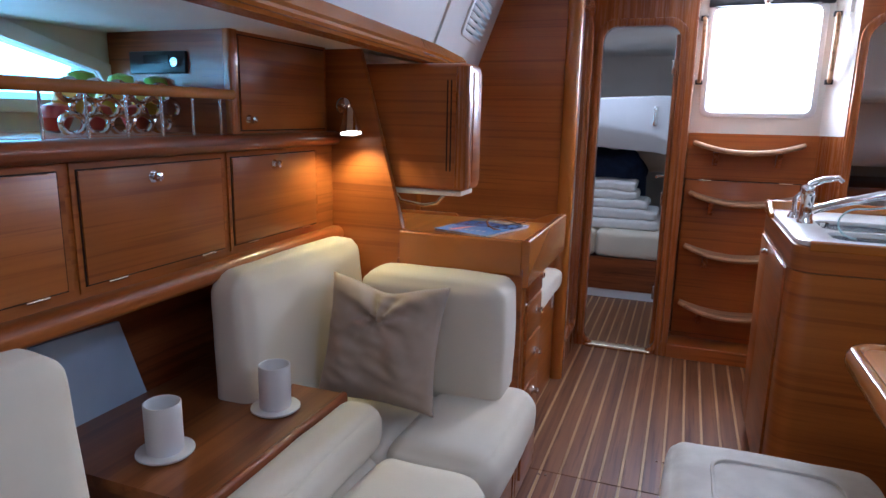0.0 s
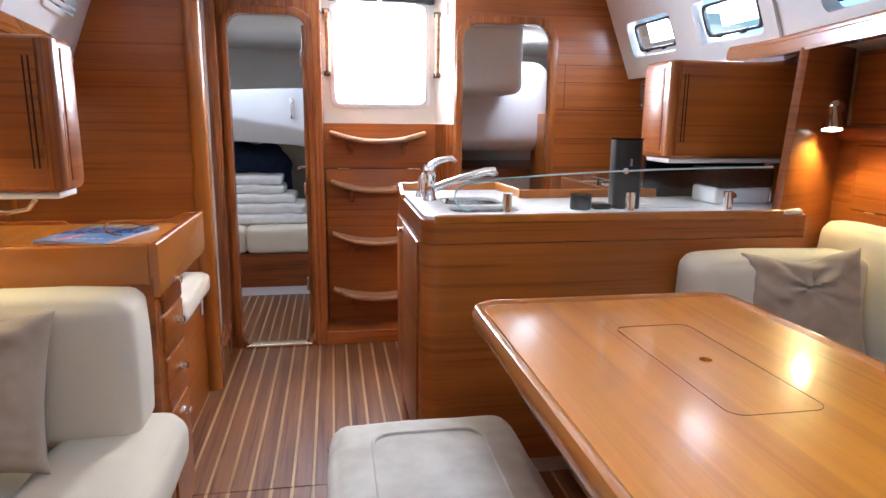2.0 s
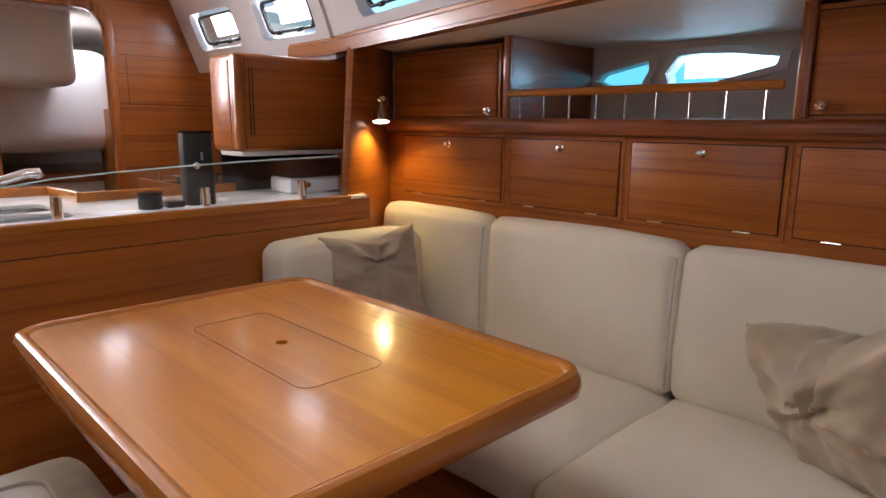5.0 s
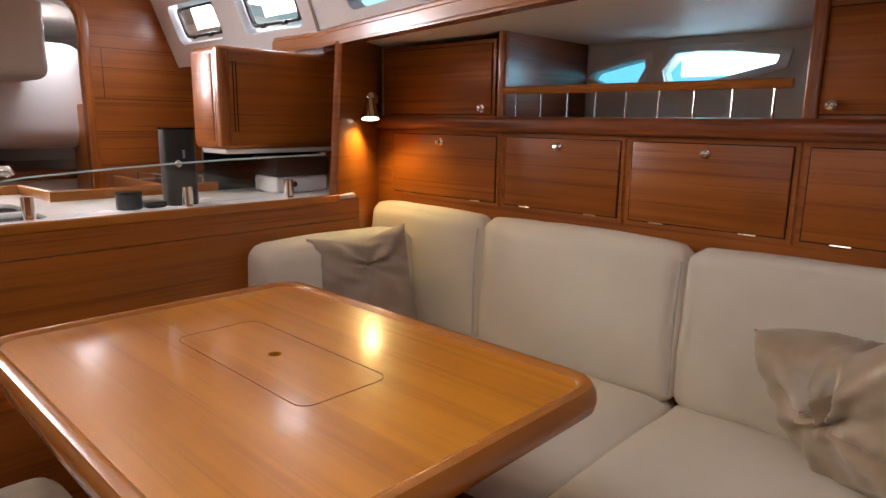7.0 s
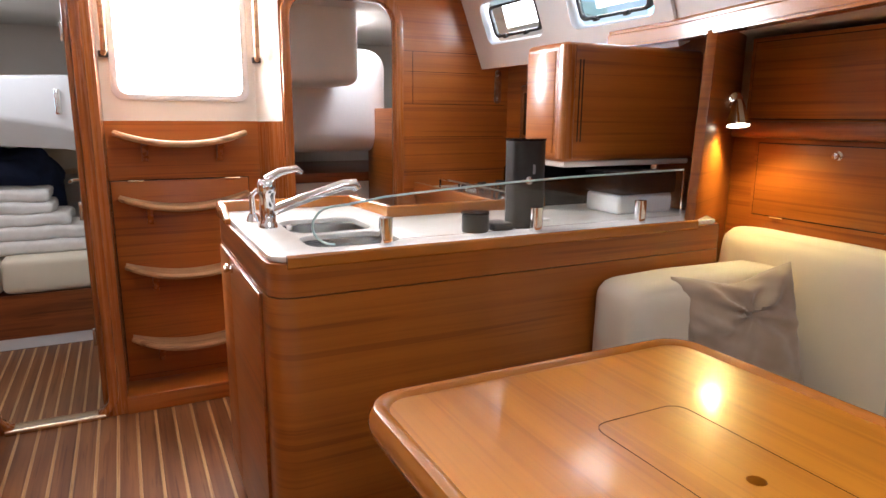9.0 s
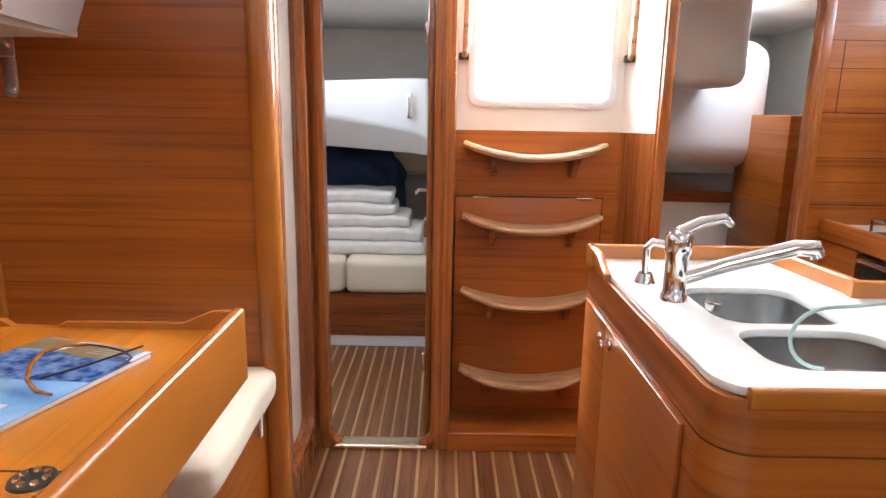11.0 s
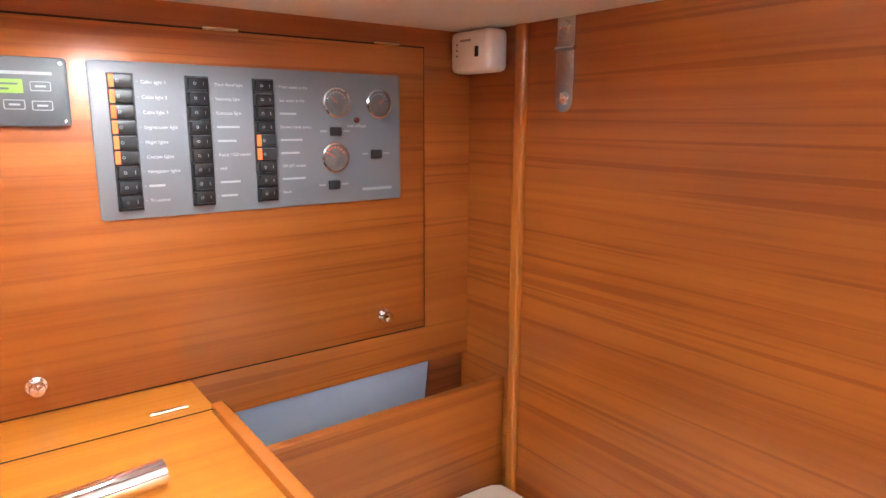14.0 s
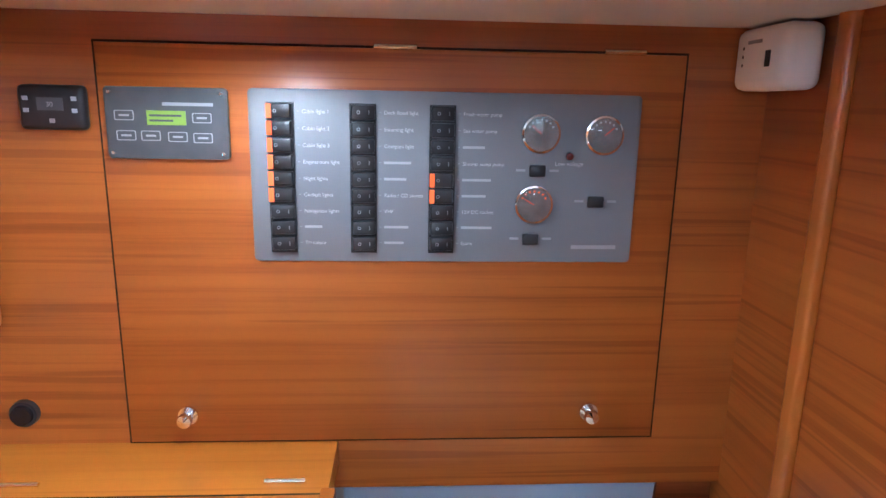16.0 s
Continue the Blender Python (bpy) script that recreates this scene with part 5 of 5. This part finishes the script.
def gauge(y, z, warm, angle):
    t = part("gauge", lathe([(0.0, 0.003), (0.024, 0.003), (0.0255, 0.006), (0.0245, 0.010), (0.022, 0.0105), (0.0215, 0.007), (0.0, 0.007)], (S, y, z), 32, "x"), chrome, sp, "round chrome-rimmed gauge")
    part("dial", lathe([(0.0, 0.0072), (0.0214, 0.0072), (0.0214, 0.0078), (0.0, 0.0078)], (S, y, z), 28, "x"), gauge_face, t)
    a = radians(angle)
    part("needle", tube([(S + 0.009, y, z), (S + 0.009, y - 0.015 * math.cos(a), z + 0.015 * math.sin(a))], 0.0008, 6), needle_red, t)
    for k in range(7):
        b = radians(30 + 20 * k)
        part("tick", rbox(S + 0.0078, S + 0.0084, y - 0.017 * math.cos(b) - 0.0012, y - 0.017 * math.cos(b) + 0.0012, z + 0.017 * math.sin(b) - 0.0012, z + 0.017 * math.sin(b) + 0.0012), orange if warm else ink, t)
    g = part("lens", lathe([(0.0, 0.0125), (0.012, 0.012), (0.0213, 0.0102), (0.0213, 0.0098), (0.0, 0.0118)], (S, y, z), 28, "x"), clear, t)
    g.visible_shadow = False


gauge(3.088, 1.280, False, 40)
gauge(3.169, 1.279, False, 140)
gauge(3.083, 1.190, True, 30)
for y, z in ((3.086, 1.233), (3.081, 1.144), (3.164, 1.194)):
    part("small_switch", plane_box(y - 0.0105, y + 0.0105, z - 0.0075, z + 0.0075, 0.003, 0.009, 0.002), black, sp)
    for dy in (-0.027, 0.016):
        part("print_bar", plane_box(y + dy, y + dy + 0.012, z - 0.001, z + 0.002, 0.003, 0.0034), ink_dim, sp)
part("warning_lamp", lathe([(0.0, 0.003), (0.005, 0.003), (0.0045, 0.007), (0.0, 0.008)], (S, 3.127, 1.252), 14, "x"), dark_red, sp)
words("Low voltage", 3.127, 1.240, 0.0075, sp, ink, True)
sp.location += Vector((0, 0.009, -0.003))
part("maker_mark", plane_box(3.145, 3.205, 1.128, 1.133, 0.003, 0.0034), ink_dim, sp, "faint grey printed mark")

chg = thing("battery_monitor", "dark grey charger panel with a green display", "instrument", at=(S, 2.62, 1.24))
part("case", plate([rounded(2.549, 2.695, 1.239, 1.325, 0.005)], S, S + 0.008, "x", 0.002), case_grey, chg)
part("display", plane_box(2.599, 2.645, 1.280, 1.297, 0.008, 0.009), lcd, chg, "green lit display")
for k, t in enumerate((0.6, 0.35)):
    part("display_line", plane_box(2.602, 2.64 - 0.01 * k, 1.290 - 0.006 * k, 1.2925 - 0.006 * k, 0.009, 0.0093), case_grey, chg)
for y, z in ((2.572, 1.291), (2.664, 1.289), (2.573, 1.267), (2.602, 1.267), (2.634, 1.266), (2.664, 1.265)):
    b = part("button", plate([rounded(y - 0.0115, y + 0.0115, z - 0.006, z + 0.006, 0.002), rounded(y - 0.0105, y + 0.0105, z - 0.005, z + 0.005, 0.0015)], S + 0.008, S + 0.0088, "x"), ink_dim, chg)
    part("print_bar", plane_box(y - 0.006, y + 0.006, z - 0.0012, z + 0.0012, 0.008, 0.0086), ink_dim, chg)
part("print_bar", plane_box(2.618, 2.678, 1.303, 1.307, 0.008, 0.0086), ink_dim, chg)
for y, z in ((2.556, 1.246), (2.688, 1.246), (2.556, 1.318), (2.688, 1.318)):
    part("screw", lathe([(0.0, 0.008), (0.003, 0.008), (0.002, 0.010), (0.0, 0.010)], (S, y, z), 10, "x"), steel, chg)
chg.location.y += 0.016
htr = thing("heater_control", "small black heater control with a tiny display", "instrument", at=(S, 2.484, 1.27))
part("case", rbox(X, X + 0.016, 2.445, 2.522, 1.272, 1.325, 0.006, 3), black, htr)
part("display", rbox(X + 0.016, X + 0.0168, 2.468, 2.498, 1.295, 1.310), case_grey, htr)
for y, z in ((2.455, 1.309), (2.455, 1.295), (2.511, 1.309), (2.511, 1.295), (2.484, 1.283)):
    part("key", rbox(X + 0.016, X + 0.0172, y - 0.003, y + 0.003, z - 0.0025, z + 0.0025), ink_dim, htr)
words("30", 2.483, 1.2995, 0.008, htr, ink_dim, True).location.x += 0.0098
htr.location.y += 0.022
sock = thing("power_socket", "round black twelve volt socket with a cap", "socket", at=(X, 2.420, 0.9))
part("ring", lathe([(0.0, 0.0), (0.019, 0.0), (0.018, 0.008), (0.0, 0.008)], (X, 2.420, 0.897), 22, "x"), black, sock)
part("cap", lathe([(0.0, 0.008), (0.014, 0.008), (0.013, 0.014), (0.0, 0.015)], (X, 2.420, 0.897), 22, "x"), black_gloss, sock)
alarm = thing("gas_alarm", "white plastic gas alarm with small vents", "alarm", at=(-0.95, 3.38, 1.35))
part("case", rbox(-1.026, -0.915, 3.340, 3.389, 1.350, 1.424, 0.012, 3), white_plastic, alarm)
for k in range(3):
    part("vent", rbox(-0.950 + 0.003 * k, -0.948 + 0.003 * k, 3.338, 3.3405, 1.376, 1.394), black, alarm)
for k in range(3):
    part("light", lathe([(0.0, 0.0), (0.0022, 0.0), (0.0, -0.001)], (-1.003, 3.340, 1.380 + 0.01 * k), 8, "y"), black, alarm)
part("print_bar", rbox(-0.993, -0.963, 3.3392, 3.3405, 1.404, 1.408), ink_dim, alarm)
alarm.location += Vector((-0.003, 0, -0.016))

# ---- port shelf ----
bowl = thing("fruit_rack", "curled metal fruit holder with coloured fruit", "fruit holder", at=(-0.87, 1.57, 1.19))
for row in range(3):
    for col in range(5):
        y, z = 1.45 + 0.062 * col + (0.03 if row % 2 else 0), 1.213 + 0.035 * row
        part("ring", tube([(-0.855, y + 0.028 * math.cos(a), z + 0.022 * math.sin(a)) for a in (k * math.pi / 8 for k in range(17))], 0.0065, 8, False), chrome, bowl)
for k in range(9):
    y, z = 1.46 + 0.036 * k, 1.225 + 0.036 * (k % 3)
    solo("fruit", lathe([(0.0, -0.034), (0.022, -0.027), (0.034, 0.0), (0.026, 0.025), (0.008, 0.031), (0.0, 0.028)], (-0.915, y, z + 0.0), 18), (red_fruit, green_fruit, yellow_fruit)[(k * 2) % 3], ("ripe red fruit", "ripe green fruit", "ripe yellow fruit")[(k * 2) % 3] + " in a metal holder", "fruit", "fruit in the holder")
radio = thing("car_stereo", "black car stereo set in the shelf end", "stereo", at=(-0.9, 1.78, 1.34))
part("face", rbox(-1.0, -0.82, 1.750, 1.761, 1.335, 1.39, 0.003), black, radio)
part("display", rbox(-0.95, -0.87, 1.747, 1.751, 1.36, 1.38), black_gloss, radio)
part("dial", lathe([(0.0, 0.0), (0.012, 0.0), (0.011, -0.012), (0.0, -0.012)], (-0.845, 1.750, 1.362), 18, "y"), steel, radio)

# ---- aft cabin berth ----
for x0, x1 in ((-0.9, -0.192), (-0.188, 0.30)):
    solo("berth_mattress", cushion(x0, x1, 4.95, 5.95, 0.287, 0.475, 0.035, 0.004), fabric, "pale fabric berth mattress in the aft cabin", "mattress", "berth mattresses")
for k, (x0, x1, z0, z1) in enumerate(((-0.62, 0.225, 0.475, 0.545), (-0.60, 0.205, 0.545, 0.61), (-0.58, 0.135, 0.61, 0.675), (-0.55, 0.06, 0.675, 0.735), (-0.5, 0.04, 0.735, 0.80))):
    solo("folded_towel", cushion(x0, x1, 5.06 + 0.03 * k, 5.50, z0, z1, 0.022, 0.003, 0.012), towel, "folded white towel in a stack on the berth", "towel", "stack of towels")
solo("holdall", cushion(-0.75, 0.05, 5.55, 5.9, 0.48, 0.98, 0.15, 0.03, 0.04), navy, "dark blue soft holdall on the berth", "bag")
solo("wall_cushion", cushion(-0.06, 0.30, 5.80, 5.98, 0.84, 1.06, 0.04, 0.01), fabric, "pale padded cushion at the berth end", "cushion")

# ---- floor boards ----
def board_mesh(name, w, l, mat):
    return mesh_of(name, rbox(-w / 2, w / 2, -l / 2, l / 2, -0.008, 0.0, 0.0008, 1), mat)


PITCH, STRIP = 0.0685, 0.0105
for y0, y1, x0, n in ((2.53, 3.898, -0.20, 27), (-1.0, 2.526, -0.20, 27)):
    a, b = board_mesh("plank", PITCH - STRIP - 0.0006, y1 - y0, plank_wood), board_mesh("inlay", STRIP - 0.0004, y1 - y0, holly)
    for k in range(n):
        for nm, me, dx in (("plank", a, 0.0), ("inlay", b, PITCH / 2)):
            ob = new(nm, me)
            ob.location = (x0 + k * PITCH + dx, (y0 + y1) / 2, 0)
            ob.parent = floor
a, b = board_mesh("plank", 0.042, 1.03, plank_wood), board_mesh("inlay", 0.009, 1.03, holly)
for k in range(14):
    for nm, me, dx in (("plank", a, 0.0), ("inlay", b, 0.026)):
        ob = new(nm, me)
        ob.location = (-0.412 + k * 0.052 + dx, 4.43, 0)
        ob.parent = floor
for x, y in ((0.36, 2.75), (0.385, 2.75), (-0.03, 2.50), (-0.005, 2.50)):
    solo("floor_screw", lathe([(0.0, 0.0), (0.006, 0.0), (0.005, 0.0015), (0.0, 0.0015)], (x, y, 0.0), 10), steel, "small steel screw in the cabin sole", "screw", "sole screws")

# sewn seams between the settee backs
for y in (1.297, 1.9985):
    part("seam", tube([(2.112, y, 0.46), (2.110, y, 0.60), (2.114, y, 0.72), (2.128, y, 0.83)], 0.004, 6), suede, bpy.data.objects["starboard_settee"], "sewn seam between the backs")
